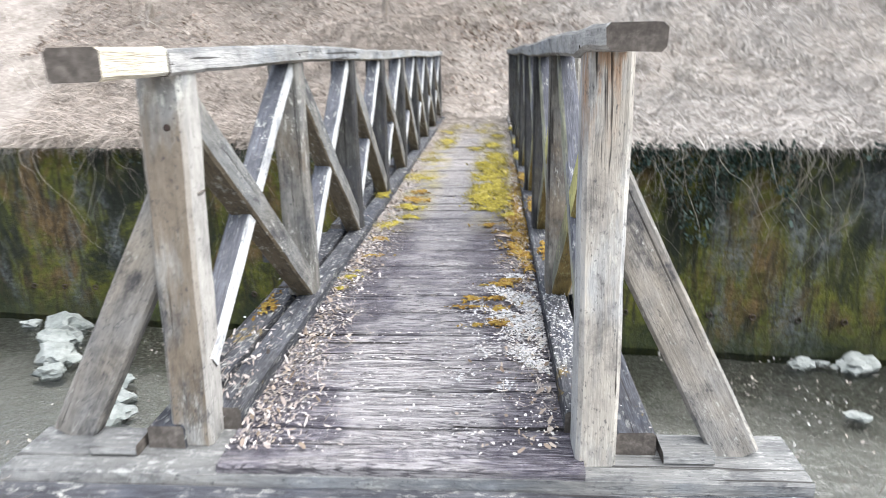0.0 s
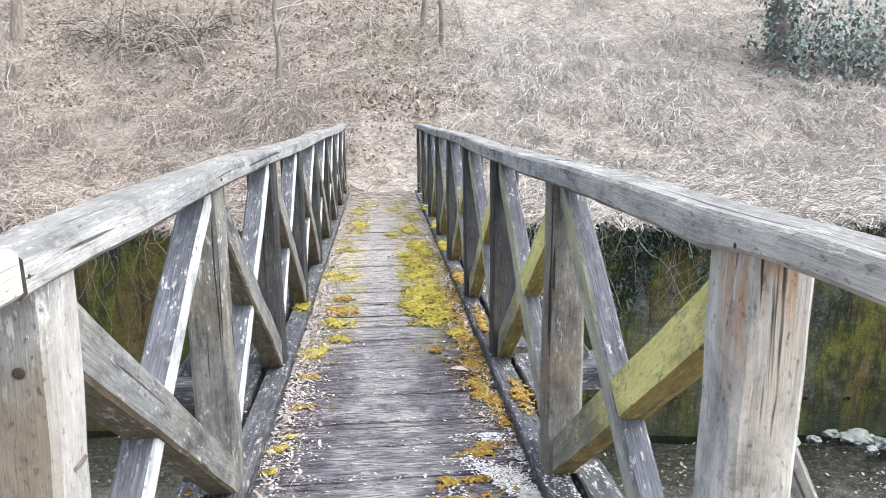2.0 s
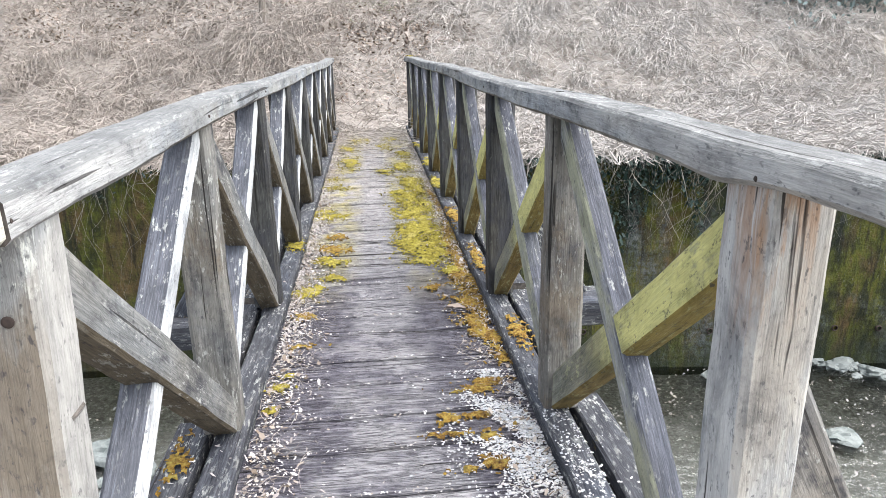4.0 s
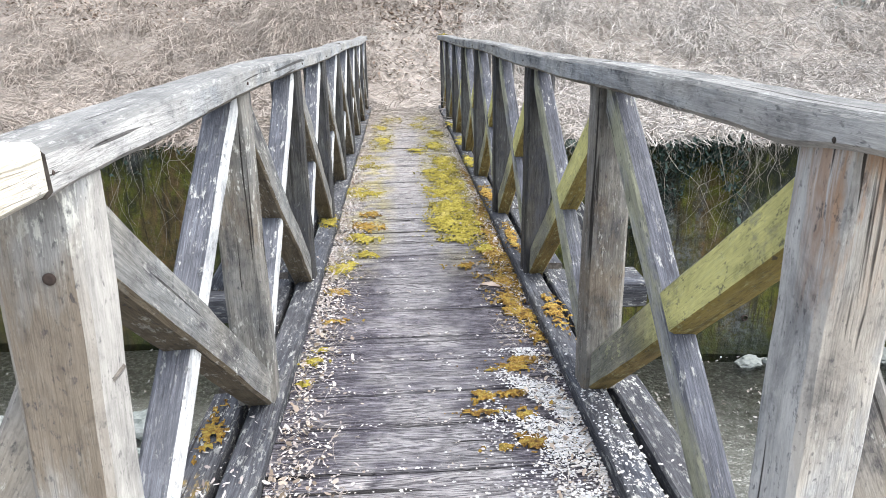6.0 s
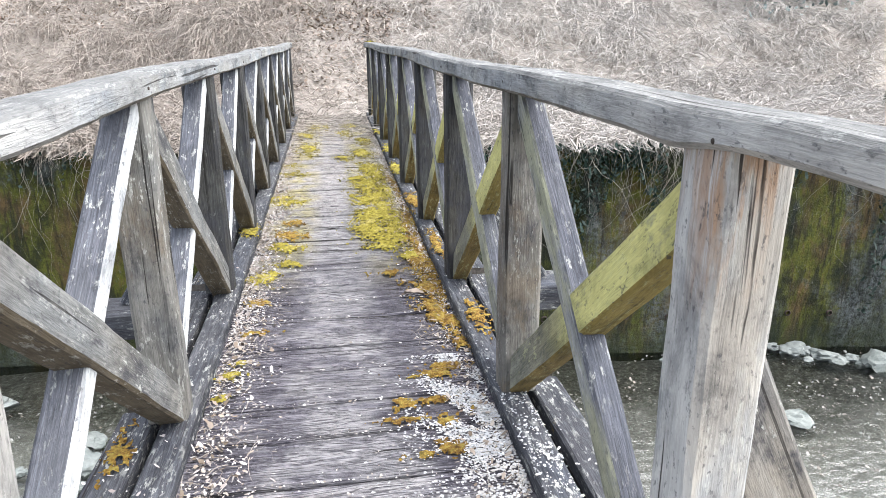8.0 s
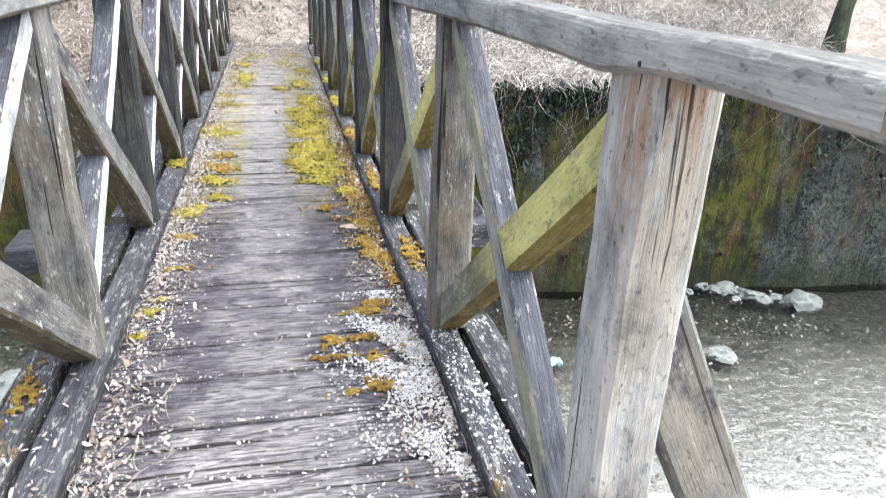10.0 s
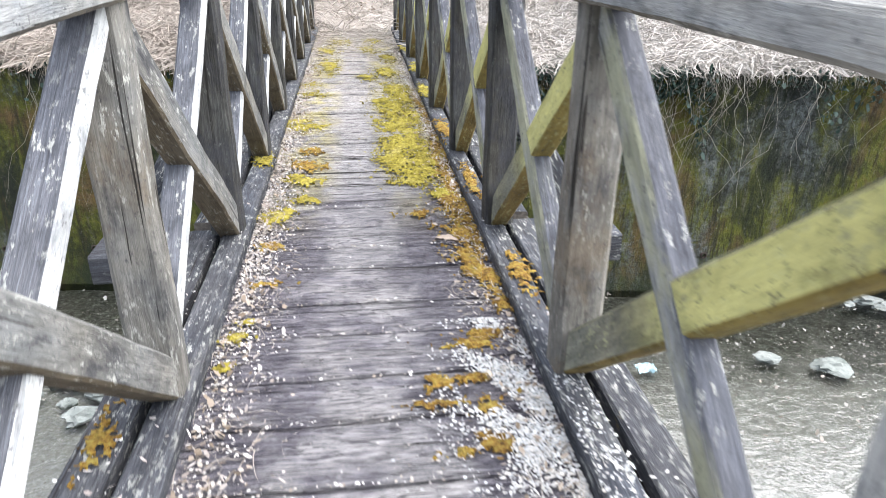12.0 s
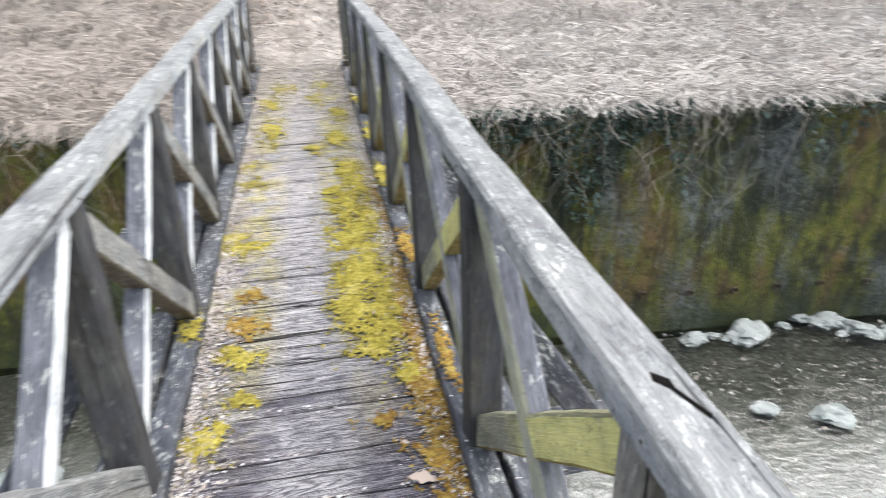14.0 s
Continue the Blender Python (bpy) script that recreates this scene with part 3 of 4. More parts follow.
rnd = random.Random(4)
y = -0.115
plank_i = 0
JOINTS = [0.1, 0.33, 0.56, 0.782, 1.02, 1.216, 1.452, 1.663, 1.94, 2.13, 2.35, 2.59, 2.92, 3.12, 3.366, 3.683, 3.915]
while y < END_Y:
    wdt = JOINTS[plank_i] - y if plank_i < len(JOINTS) else rnd.choice((0.19, 0.21, 0.23, 0.26, 0.3))
    wdt = min(wdt, END_Y - y + 0.01)
    if wdt < 0.05:
        break
    me = timber("plank", 0.966 if y > 0.1 else 1.0, wdt - 0.011, 0.045, WOOD_PLANK, seed=100 + plank_i, worn=0.007, rough=0.007, step=0.04)
    me.transform(Matrix.Rotation(radians(-90), 4, "Z"))
    ob = part("plank", me, deck)
    ob.location = (-0.483, y + wdt / 2, DECK_Z - 0.0225 + rnd.uniform(-0.004, 0.004))
    ob.rotation_euler = (rnd.uniform(-0.012, 0.012), rnd.uniform(-0.005, 0.005), rnd.uniform(-0.006, 0.006))
    y += wdt
    plank_i += 1

DIRT_AND_SHADE = simple("dark_dirt_and_shade", [(0.3, (0.012, 0.011, 0.01)), (0.6, (0.04, 0.035, 0.03))], 60.0, 0.95, 0.6, 0.004)
# Added dark sheet under the planks: dirt and shade of the open joints.
beam("joint_dirt", (0, -0.09, DECK_Z - 0.044), (0, END_Y - 0.02, DECK_Z - 0.044), 0.94, 0.014, DIRT_AND_SHADE, deck, "dark sheet under the planks for dirt and shade in the joints", seed=99, worn=0.002, rough=0.001, step=0.3)


def rail_z(y, s):
    """The underside of the handrail."""
    a = 0.985 if s > 0 else 0.982
    return a - 0.0095 * max(0, y - 0.9) + 0.006 * math.sin(y * 1.7 + s)


def handrail(s, y0, y1, seed, groove=None):
    """One length of handrail: a flat hewn beam that follows the posts."""
    w, h = 0.108, 0.066
    n = int((y1 - y0) / (0.02 if groove else 0.045))
    verts, faces = [], []
    a, b = w / 2, h / 2
    c = 0.009
    gx = 0.015
    sec = [(-a + c, -b), (a - c, -b), (a, -b + c), (a, b - c), (a - c, b), (gx + 0.001, b), (gx + 0.001, b), (gx - 0.001, b), (gx - 0.001, b), (-a + c, b), (-a, b - c), (-a, -b + c)]
    k = len(sec)
    for i in range(n + 1):
        y = y0 + (y1 - y0) * i / n
        for j, (x, z) in enumerate(sec):
            d = noise.noise_vector(Vector((x * 8 + seed, y * 2.4, z * 8))) * 0.006 + noise.noise_vector(Vector((x * 30 + seed, y * 9, z * 30))) * 0.0025
            xx, dz = x, 0.0
            if groove and 5 <= j <= 8:
                xx -= 0.3 * max(-0.06, min(0.06, y - 1.12))
            if groove and 5 <= j <= 8 and groove[0] < y < groove[1]:
                half = 0.011 if y > groove[1] - 0.035 else 0.004 if y > groove[1] - 0.1 else 0.0004
                xx += half * (1 if j < 7 else -1) * (1.0 if j in (5, 8) else 0.7)
                if j in (6, 7):
                    dz = -0.055 if y > groove[1] - 0.1 else -0.004
            thin = 1 - smooth01(-0.14, 0.1, y) if s > 0 else 0.0
            dz += (0.022 if z < 0 else 0.005) * thin
            verts.append((s * 0.54 + xx + d.x + 0.008 * math.sin(y * 0.9 + seed), y, rail_z(y, s) + b + z + d.z + dz))
    for i in range(n):
        for j in range(k):
            p, q = i * k + j, i * k + (j + 1) % k
            faces.append((p, p + k, q + k, q))
    faces.append(tuple(range(k)))
    faces.append(tuple(n * k + j for j in reversed(range(k))))
    me = mesh_from("handrail", verts, faces, [WOOD_RAIL, END_GRAIN, DIRT_AND_SHADE])
    # Slot walls painted near-black: the shade inside the split.
    if groove:
        for i in range(n):
            if groove[1] - 0.1 < y0 + (y1 - y0) * (i + 0.5) / n < groove[1]:
                for j in (5, 6, 7):
                    me.polygons[i * k + j].material_index = 2
    me.polygons[-1].material_index = me.polygons[-2].material_index = 1
    return me


def disc(name, r, h, mat, k=8):
    verts = [(r * math.cos(2 * math.pi * i / k) * q, r * math.sin(2 * math.pi * i / k) * q, z) for q, z in ((1, 0), (1, h * 0.6), (0.6, h)) for i in range(k)]
    faces = [(a * k + i, a * k + (i + 1) % k, (a + 1) * k + (i + 1) % k, (a + 1) * k + i) for a in range(2) for i in range(k)]
    faces += [tuple(2 * k + i for i in range(k)), tuple(reversed(range(k)))]
    return mesh_from(name, verts, faces, mat)


NAIL = disc("nail", 0.0045, 0.004, IRON_AND_HOLE)


def railing(s):
    name = "bridge_railing"
    rl = thing(name, "weathered grey timber railing with crossed braces between square posts", "railing", group="railings of the footbridge")
    first = -0.41 if s > 0 else -0.06
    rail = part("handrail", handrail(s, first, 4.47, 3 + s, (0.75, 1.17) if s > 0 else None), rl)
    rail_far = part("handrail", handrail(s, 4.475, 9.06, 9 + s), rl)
    for n in range(POSTS):
        y = n * BAY
        z0 = -0.068 if n == 0 else 0.0
        w, d = ((0.11, 0.118) if s > 0 else (0.118, 0.11)) if n == 0 else (0.122, 0.1)
        x = s * (0.498 + w / 2) if n == 0 else s * (0.503 + w / 2)
        xt = x - 0.004 * s if n == 0 else x
        x += 0.042 * s if n == 0 and s < 0 else 0.0
        front_y = y + ((-0.06 if s > 0 else 0.015) if n == 0 else 0.0)
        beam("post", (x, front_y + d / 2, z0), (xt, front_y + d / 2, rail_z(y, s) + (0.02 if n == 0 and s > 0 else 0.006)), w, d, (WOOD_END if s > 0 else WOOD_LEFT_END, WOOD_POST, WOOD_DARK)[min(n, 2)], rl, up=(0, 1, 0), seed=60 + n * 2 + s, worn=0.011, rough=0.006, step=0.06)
        if n == 0:
            strut_y = 0.03 if s > 0 else 0.085
            beam("strut", (0.945 if s > 0 else -0.995, strut_y, -0.075), (s * 0.56, strut_y, 0.7), 0.055, 0.125, WOOD_STRUT, rl, "sloping outer strut", up=(s, 0, 0.5), seed=80 + s)
        elif n % 2 == 0:
            beam("strut", (s * 0.99, y + 0.13, -0.075), (s * 0.62, y + 0.13, 0.5), 0.055, 0.11, WOOD_SILL, rl, "dark sloping outer strut", up=(s, 0, 0.5), seed=80 + n * 2 + s)
        if n < POSTS - 1:
            z1, z2 = rail_z(y, s), rail_z(y + BAY, s)
            low = (0.19 if n == 0 else 0.1) if s < 0 else 0.05
            xa, xe, xb, wb, hb = (-0.549, -0.556, -0.56, 0.078, 0.058) if s < 0 else (0.572, 0.566, 0.562, 0.064, 0.085)
            tuck = (0.05 if n == 0 else 0.03) if s < 0 else 0.0
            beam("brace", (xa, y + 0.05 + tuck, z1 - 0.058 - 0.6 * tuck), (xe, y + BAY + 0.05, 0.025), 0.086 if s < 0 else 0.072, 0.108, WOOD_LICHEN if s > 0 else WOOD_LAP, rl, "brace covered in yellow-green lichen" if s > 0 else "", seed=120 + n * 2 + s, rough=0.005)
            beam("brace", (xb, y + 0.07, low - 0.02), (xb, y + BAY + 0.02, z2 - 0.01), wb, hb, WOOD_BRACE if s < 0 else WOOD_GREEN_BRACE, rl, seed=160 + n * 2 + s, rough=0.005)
        bolt = part("nail", NAIL, rail if n < 5 else rail_far)
        bolt.matrix_local = pose(s * 0.482, y - 0.05 + 0.03 * (n % 3), rail_z(y, s) + 0.03, 0, -90 * s, 0)
    return rl


left_rail = railing(-1)
railing(1)
beam("handrail_end", (-0.54, -0.355, 1.012), (-0.54, -0.065, 1.012), 0.112, 0.066, WOOD_CUT, left_rail, "pale freshly split end of the handrail", seed=5)

end_post = next(o for o in left_rail.children if o.name.startswith("post"))
part("knot", disc("knot", 0.009, 0.003, IRON_AND_HOLE, 12), end_post, "dark round knot hole").matrix_basis = end_post.matrix_basis.inverted() @ pose(-0.543, 0.013, 0.85, 90, 0, 0)
beam("front_beam", (-1.6, -0.235, -0.175), (1.5, -0.235, -0.175), 0.22, 0.15, WOOD_SILL, deck, "dark rotting beam at the foot of the bridge", seed=77)
beam("packing_block", (0.735, 0.0, -0.052), (0.87, 0.0, -0.052), 0.1, 0.035, WOOD_RAIL, deck, seed=78)
beam("packing_block", (-0.87, 0.0, -0.052), (-0.735, 0.0, -0.052), 0.1, 0.035, WOOD_RAIL, deck, seed=79)


# ---- moss and litter on the deck ----
def moss_patch(cx, cy, rx, ry, z, seed, verts, faces):
    """A low cushion with a ragged outline, thinning towards its edge."""
    r = random.Random(seed)
    cell = 0.008
    nx, ny = int(rx * 1.5 / cell), int(ry * 1.5 / cell)
    grid = {}

    def height(x, y):
        q = 0.95 - math.hypot(x / rx, y / ry) - 0.12 * (cy > 5)
        q += 0.7 * noise.noise(Vector((x * 12 + seed, y * 9, 1))) + 0.7 * noise.noise(Vector((x * 40, y * 48 + seed, 2))) + 0.5 * noise.noise(Vector((x * 100, y * 110 + seed, 2)))
        return q

    for i in range(-nx, nx + 1):
        for j in range(-ny, ny + 1):
            x, y = i * cell, j * cell
            q = height(x, y)
            if q > -0.05 and not (q < 0.3 and r.random() < 0.25):
                grid[i, j] = len(verts)
                h = min(0.013, 0.009 * q + 0.002) + 0.004 * r.random()
                verts.append((cx + x + r.uniform(-0.003, 0.003), cy + y + r.uniform(-0.003, 0.003), z + (h if q > 0.06 else -0.004)))
    for (i, j), a in grid.items():
        if (i + 1, j) in grid and (i + 1, j + 1) in grid and (i, j + 1) in grid:
            faces.append((a, grid[i + 1, j], grid[i + 1, j + 1], grid[i, j + 1]))


MOSS_AT = [
    (0.28, 3.68, 0.17, 0.46), (0.22, 3.25, 0.17, 0.25), (0.24, 4.1, 0.16, 0.35), (0.32, 3.05, 0.15, 0.2), (0.27, 4.6, 0.15, 0.3), (0.24, 2.92, 0.12, 0.1),
    (0.36, 3.4, 0.1, 0.3), (0.18, 3.5, 0.1, 0.3), (0.36, 4.4, 0.1, 0.4), (0.4, 2.75, 0.08, 0.15), (0.34, 4.95, 0.1, 0.3),
    (0.3, 5.25, 0.16, 0.33), (0.26, 6.05, 0.13, 0.34), (0.33, 6.85, 0.12, 0.33), (0.14, 7.5, 0.12, 0.37), (0.07, 5.8, 0.1, 0.2), (0.16, 4.8, 0.1, 0.15),
    (-0.32, 2.97, 0.1, 0.1), (-0.38, 4.06, 0.13, 0.1), (-0.42, 4.2, 0.08, 0.11), (-0.38, 5.08, 0.11, 0.13), (-0.28, 6.4, 0.11, 0.42), (-0.33, 7.38, 0.15, 0.27),
    (-0.41, 5.5, 0.08, 0.15), (-0.3, 2.71, 0.06, 0.07), (-0.4, 2.5, 0.09, 0.1), (-0.42, 1.45, 0.05, 0.06), (-0.44, 1.3, 0.04, 0.04), (-0.4, 1.55, 0.04, 0.04), (-0.2, 8.0, 0.16, 0.3), (0.2, 8.1, 0.15, 0.3),
]
ORANGE_AT = [
    (0.23, 2.46, 0.09, 0.05), (0.43, 2.57, 0.09, 0.16), (0.4, 2.25, 0.1, 0.16), (0.38, 2.02, 0.08, 0.09), (0.38, 1.41, 0.09, 0.05), (0.29, 1.35, 0.1, 0.04),
    (0.2, 1.16, 0.08, 0.035), (0.3, 1.17, 0.07, 0.03), (0.18, 1.06, 0.13, 0.03), (0.3, 1.02, 0.05, 0.05), (0.31, 0.88, 0.07, 0.05), (0.2, 0.86, 0.06, 0.025),
    (-0.31, 3.22, 0.09, 0.1), (-0.29, 3.51, 0.06, 0.07), (-0.37, 1.82, 0.07, 0.03), (-0.39, 2.15, 0.05, 0.04), (0.44, 3.0, 0.06, 0.3), (0.45, 1.75, 0.05, 0.25), (0.46, 3.6, 0.04, 0.4), (0.46, 2.4, 0.04, 0.4), (0.46, 4.4, 0.03, 0.4), (0.43, 2.6, 0.07, 0.45), (0.44, 3.4, 0.06, 0.5), (0.42, 1.9, 0.07, 0.25), (0.45, 4.6, 0.04, 0.5),
]
SILL_MOSS = [(0.55, 1.72, 0.05, 0.22, 1.0), (0.53, 3.8, 0.06, 0.3, 1.0), (0.52, 5.0, 0.06, 0.3, 0.0), (0.52, 6.0, 0.06, 0.3, 0.0), (0.52, 7.1, 0.06, 0.3, 0.0), (0.53, 2.75, 0.05, 0.3, 1.0), (-0.67, 0.95, 0.05, 0.15, 1.0), (-0.53, 3.2, 0.05, 0.12, 0.0), (0.66, 2.8, 0.05, 0.2, 1.0)]


def moss(name, spots, mat, seed, z, label):
    verts, faces = [], []
    for i, (a, b, c, d) in enumerate(spots):
        grown = 1.3 if a < 0 and b > 2 else 1.0
        moss_patch(a, b, c * grown, d * grown, z, seed + i, verts, faces)
    tagged(new(name, mesh_from(name, verts, faces, mat)), label, "moss", kind="stuff")


moss("deck_moss", MOSS_AT, MOSS, 300, DECK_Z + 0.003, "broken yellow-green moss cushions on the deck planks")
moss("orange_moss", ORANGE_AT, MOSS_ORANGE, 400, DECK_Z + 0.003, "rusty orange moss growing on the deck planks")
moss("sill_moss", [q[:4] for q in SILL_MOSS if not q[4]], MOSS, 500, 0.003, "yellow moss along the top of the sill beams")
moss("orange_sill_moss", [q[:4] for q in SILL_MOSS if q[4]], MOSS_ORANGE, 520, 0.003, "orange moss along the top of the sill beams")


def flat_bits(name, centres, size, mat, rng, label, category, aspect=(0.5, 1.0), tilt=0.35):
    """Many small curled bits, each of five corners, lying about."""
    n = len(centres)
    c = np.array(centres)
    ang = rng.uniform(0, 2 * np.pi, n)
    s = size[0] + (size[1] - size[0]) * rng.random(n) ** 2
    asp = rng.uniform(*aspect, n)
    tx, ty = rng.normal(0, tilt, n), rng.normal(0, tilt, n)
    verts = np.zeros((n, 5, 3))
    for k in range(5):
        a = 2 * np.pi * k / 5 + rng.uniform(-0.3, 0.3, n)
        u, v = np.cos(a) * s, np.sin(a) * s * asp
        verts[:, k, 0] = c[:, 0] + u * np.cos(ang) - v * np.sin(ang)
        verts[:, k, 1] = c[:, 1] + u * np.sin(ang) + v * np.cos(ang)
        verts[:, k, 2] = c[:, 2] + np.abs(tx) * s * 0.6 + u * tx + v * ty * 0.6
    faces = [tuple(range(5 * i, 5 * i + 5)) for i in range(n)]
    return tagged(new(name, mesh_from(name, verts.reshape(-1, 3), faces, mat)), label, category, kind="stuff")


rng = np.random.default_rng(7)
bits = []
for i in range(4300):
    y = rng.uniform(0, 8.8)
    bits.append((-0.475 + abs(rng.normal(0, 0.085)), y, DECK_Z + 0.008))
for i in range(2600):
    y = rng.uniform(0, 8.8)
    bits.append((0.475 - abs(rng.normal(0, 0.08)), y, DECK_Z + 0.008))
for i in range(600):
    y = abs(rng.normal(0.1, 0.5)) - 0.05
    bits.append((rng.uniform(-0.47, 0.46), y, DECK_Z + 0.008))
for i in range(260):
    bits.append((rng.uniform(-0.46, 0.46), rng.uniform(0, 8.8), DECK_Z + 0.008))
for i in range(500):
    sgn = 1 if rng.random() < 0.5 else -1
    bits.append((sgn * rng.uniform(0.49, 0.72), rng.uniform(0, 8), 0.008))
for i in range(3400):
    bits.append((-0.475 + min(0.3, abs(rng.normal(0, 0.075))), rng.uniform(1.3, 8.6), DECK_Z + 0.006 + 0.008 * rng.random()))
for i in range(2600):
    bits.append((0.475 - abs(rng.normal(0, 0.05)), rng.uniform(2.0, 8.6), DECK_Z + 0.006 + 0.008 * rng.random()))
for i in range(2600):
    bits.append((rng.uniform(-0.47, 0.47), 9.1 - abs(rng.normal(0, 0.8)), DECK_Z + 0.008))
for y in JOINTS[2:12]:
    for i in range(60):
        bits.append((rng.uniform(-0.46, 0.46), y + rng.normal(0, 0.008), DECK_Z + 0.006))
flat_bits("litter_flakes", bits, (0.002, 0.0075), FLAKE, rng, "pale petal and seed flakes scattered over the planks", "litter", (0.4, 1.0), 0.25)
strip = []
for i in range(5200):
    strip.append((-0.475 + abs(rng.normal(0, 0.05)), rng.uniform(1.7, 8.8), DECK_Z + 0.005 + 0.01 * rng.random()))
for i in range(2600):
    strip.append((0.475 - abs(rng.normal(0, 0.035)), rng.uniform(2.4, 8.6), DECK_Z + 0.005 + 0.012 * rng.random()))
flat_bits("litter_strip", strip, (0.003, 0.011), CRUMB, rng, "pinkish pale leaf crumbs heaped along the deck edges", "litter", (0.3, 0.7), 0.5)
chaff = []
for i in range(750):
    chaff.append((-0.475 + abs(rng.normal(0, 0.13)), abs(rng.normal(0, 0.75)) - 0.05, DECK_Z + 0.007 + 0.008 * rng.random()))
for i in range(420):
    chaff.append((rng.uniform(-0.615, -0.59), abs(rng.normal(0, 0.7)), -0.09 + 0.012 * rng.random()))
for i in range(260):
    chaff.append((rng.uniform(-0.72, -0.5), 0.13 + abs(rng.normal(0, 0.35)), 0.006 + 0.006 * rng.random()))
flat_bits("leaf_chaff", chaff, (0.004, 0.014), CRUMB, rng, "pale curled leaf scraps gathered at the near end of the deck", "litter", (0.22, 0.6), 0.6)
pile = []
while len(pile) < 5600:
    x, y = 0.476 - abs(rng.normal(0, 0.13)), rng.uniform(0.25, 1.5)
    if 1.3 * noise.noise(Vector((x * 9, y * 7, 3))) + 0.8 - 1.1 * abs(y - 0.95) > 0.6 * rng.random() + 0.3:
        pile.append((x, y, DECK_Z + 0.006 + 0.006 * rng.random()))
for i in range(420):
    pile.append((rng.uniform(0.487, 0.583), rng.normal(0.8, 0.28), 0.005 + 0.004 * rng.random()))
flat_bits("petal_drift", pile, (0.0025, 0.0068), PETAL, rng, "drift of bluish white fallen petals on the planks", "petals", (0.6, 1.0), 0.16)
big = [(rng.choice([-1, 1]) * (0.47 - abs(rng.normal(0, 0.09))), rng.uniform(-0.05, 8.8), DECK_Z + 0.012) for i in range(2300)]
flat_bits("dead_leaves", big, (0.005, 0.016), TWIG_BIT, rng, "small brown dead leaves along the deck edges", "litter", (0.35, 0.7), 0.5)


def moss_specks(name, spots, mat, n, label):
    """Loose tufts thinning out round the cushions."""
    pts = []
    for a, b, c, d in spots:
        for i in range(max(8, int(n * c * d / 0.02))):
            x, y = a + rng.normal(0, 0.75) * c, b + rng.normal(0, 0.75) * d
            if abs(x) < 0.478:
                pts.append((x, y, DECK_Z + 0.004 + 0.006 * rng.random()))
    flat_bits(name, pts, (0.003, 0.011), mat, rng, label, "moss", (0.5, 1.0), 0.45)


moss_specks("moss_tufts", MOSS_AT, MOSS, 70, "loose yellow-green moss tufts between the cushions")
moss_specks("orange_moss_tufts", ORANGE_AT, MOSS_ORANGE, 70, "loose orange moss tufts between the cushions")


far_rail = [(0.54 + rng.normal(0, 0.022), 9.0 - abs(rng.normal(0, 0.45)), 0.0) for i in range(220)]
flat_bits("handrail_moss", [(x, y, rail_z(y, 1) + 0.073) for x, y, z in far_rail], (0.006, 0.016), MOSS, rng, "green-yellow moss tufts on the far end of the handrail", "moss", (0.6, 1.0), 0.4)


def ribbon_mesh(name, paths, width, mat):
    """Thin bent ribbons: paths is (n, k, 3), each tapering to its tip."""
    p = np.asarray(paths, dtype=float)
    n, k, _ = p.shape
    d = np.gradient(p, axis=1)
    side = np.cross(d, rng.normal(0, 1, (n, 1, 3)) + np.array([0, 0.0, 0.4]))
    side /= np.linalg.norm(side, axis=2, keepdims=True) + 1e-9
    w = np.broadcast_to(np.asarray(width, dtype=float).reshape(-1, 1, 1), (n, 1, 1)) * np.linspace(1, 0.35, k).reshape(1, k, 1)
    verts = np.stack([p - side * w / 2, p + side * w / 2], axis=2).reshape(-1, 3)
    base = (np.arange(n)[:, None] * k + np.arange(k - 1)[None, :]).reshape(-1) * 2
    faces = np.stack([base, base + 1, base + 3, base + 2], axis=1)
    me = bpy.data.meshes.new(name)
    me.vertices.add(len(verts))
    me.vertices.foreach_set("co", verts.astype(np.float32).ravel())
    me.loops.add(faces.size)
    me.loops.foreach_set("vertex_index", faces.astype(np.int32).ravel())
    me.polygons.add(len(faces))
    me.polygons.foreach_set("loop_start", np.arange(0, faces.size, 4, dtype=np.int32))
    me.materials.append(mat)
    me.update(calc_edges=True)
    me.validate()
    return me


def strands():
    out = []
    for i in range(560):
        x = -0.47 + abs(rng.normal(0, 0.09)) if i % 4 else 0.46 - abs(rng.normal(0, 0.07))
        y = rng.uniform(0, 8.8) if i % 2 else rng.uniform(0.2, 2.6)
        a, turn, l = rng.uniform(0, 6.28), rng.normal(0, 0.5), rng.uniform(0.04, 0.16)
        pts = []
        for k in range(7):
            pts.append((x, y, DECK_Z + 0.012 + 0.012 * math.sin(k * 0.9 + i)))
            x += math.cos(a) * l / 6
            y += math.sin(a) * l / 6
            a += turn
        out.append(pts)
    out = np.array(out)
    out[:, :, 0] = np.clip(out[:, :, 0], -0.475, 0.475)
    return out


def far_straw():
    out = []
    for i in range(2600):
        x, y = rng.uniform(-0.47, 0.47), 9.3 - abs(rng.normal(0, 1.1))
        a, l = rng.uniform(0, 6.28), rng.uniform(0.04, 0.14)
        out.append([(min(0.475, max(-0.475, x + math.cos(a) * l * k / 3)), y + math.sin(a) * l * k / 3, DECK_Z + 0.008 + 0.012 * rng.random()) for k in range(4)])
    return out


tagged(new("trodden_straw", ribbon_mesh("trodden_straw", far_straw(), 0.006, STRAW)), "trodden straw covering the far end of the deck", "straw", kind="stuff")
tagged(new("straw_strands", ribbon_mesh("straw_strands", strands(), 0.0028, STRAW)), "curled pale straw strands lying on the deck", "straw", kind="stuff")


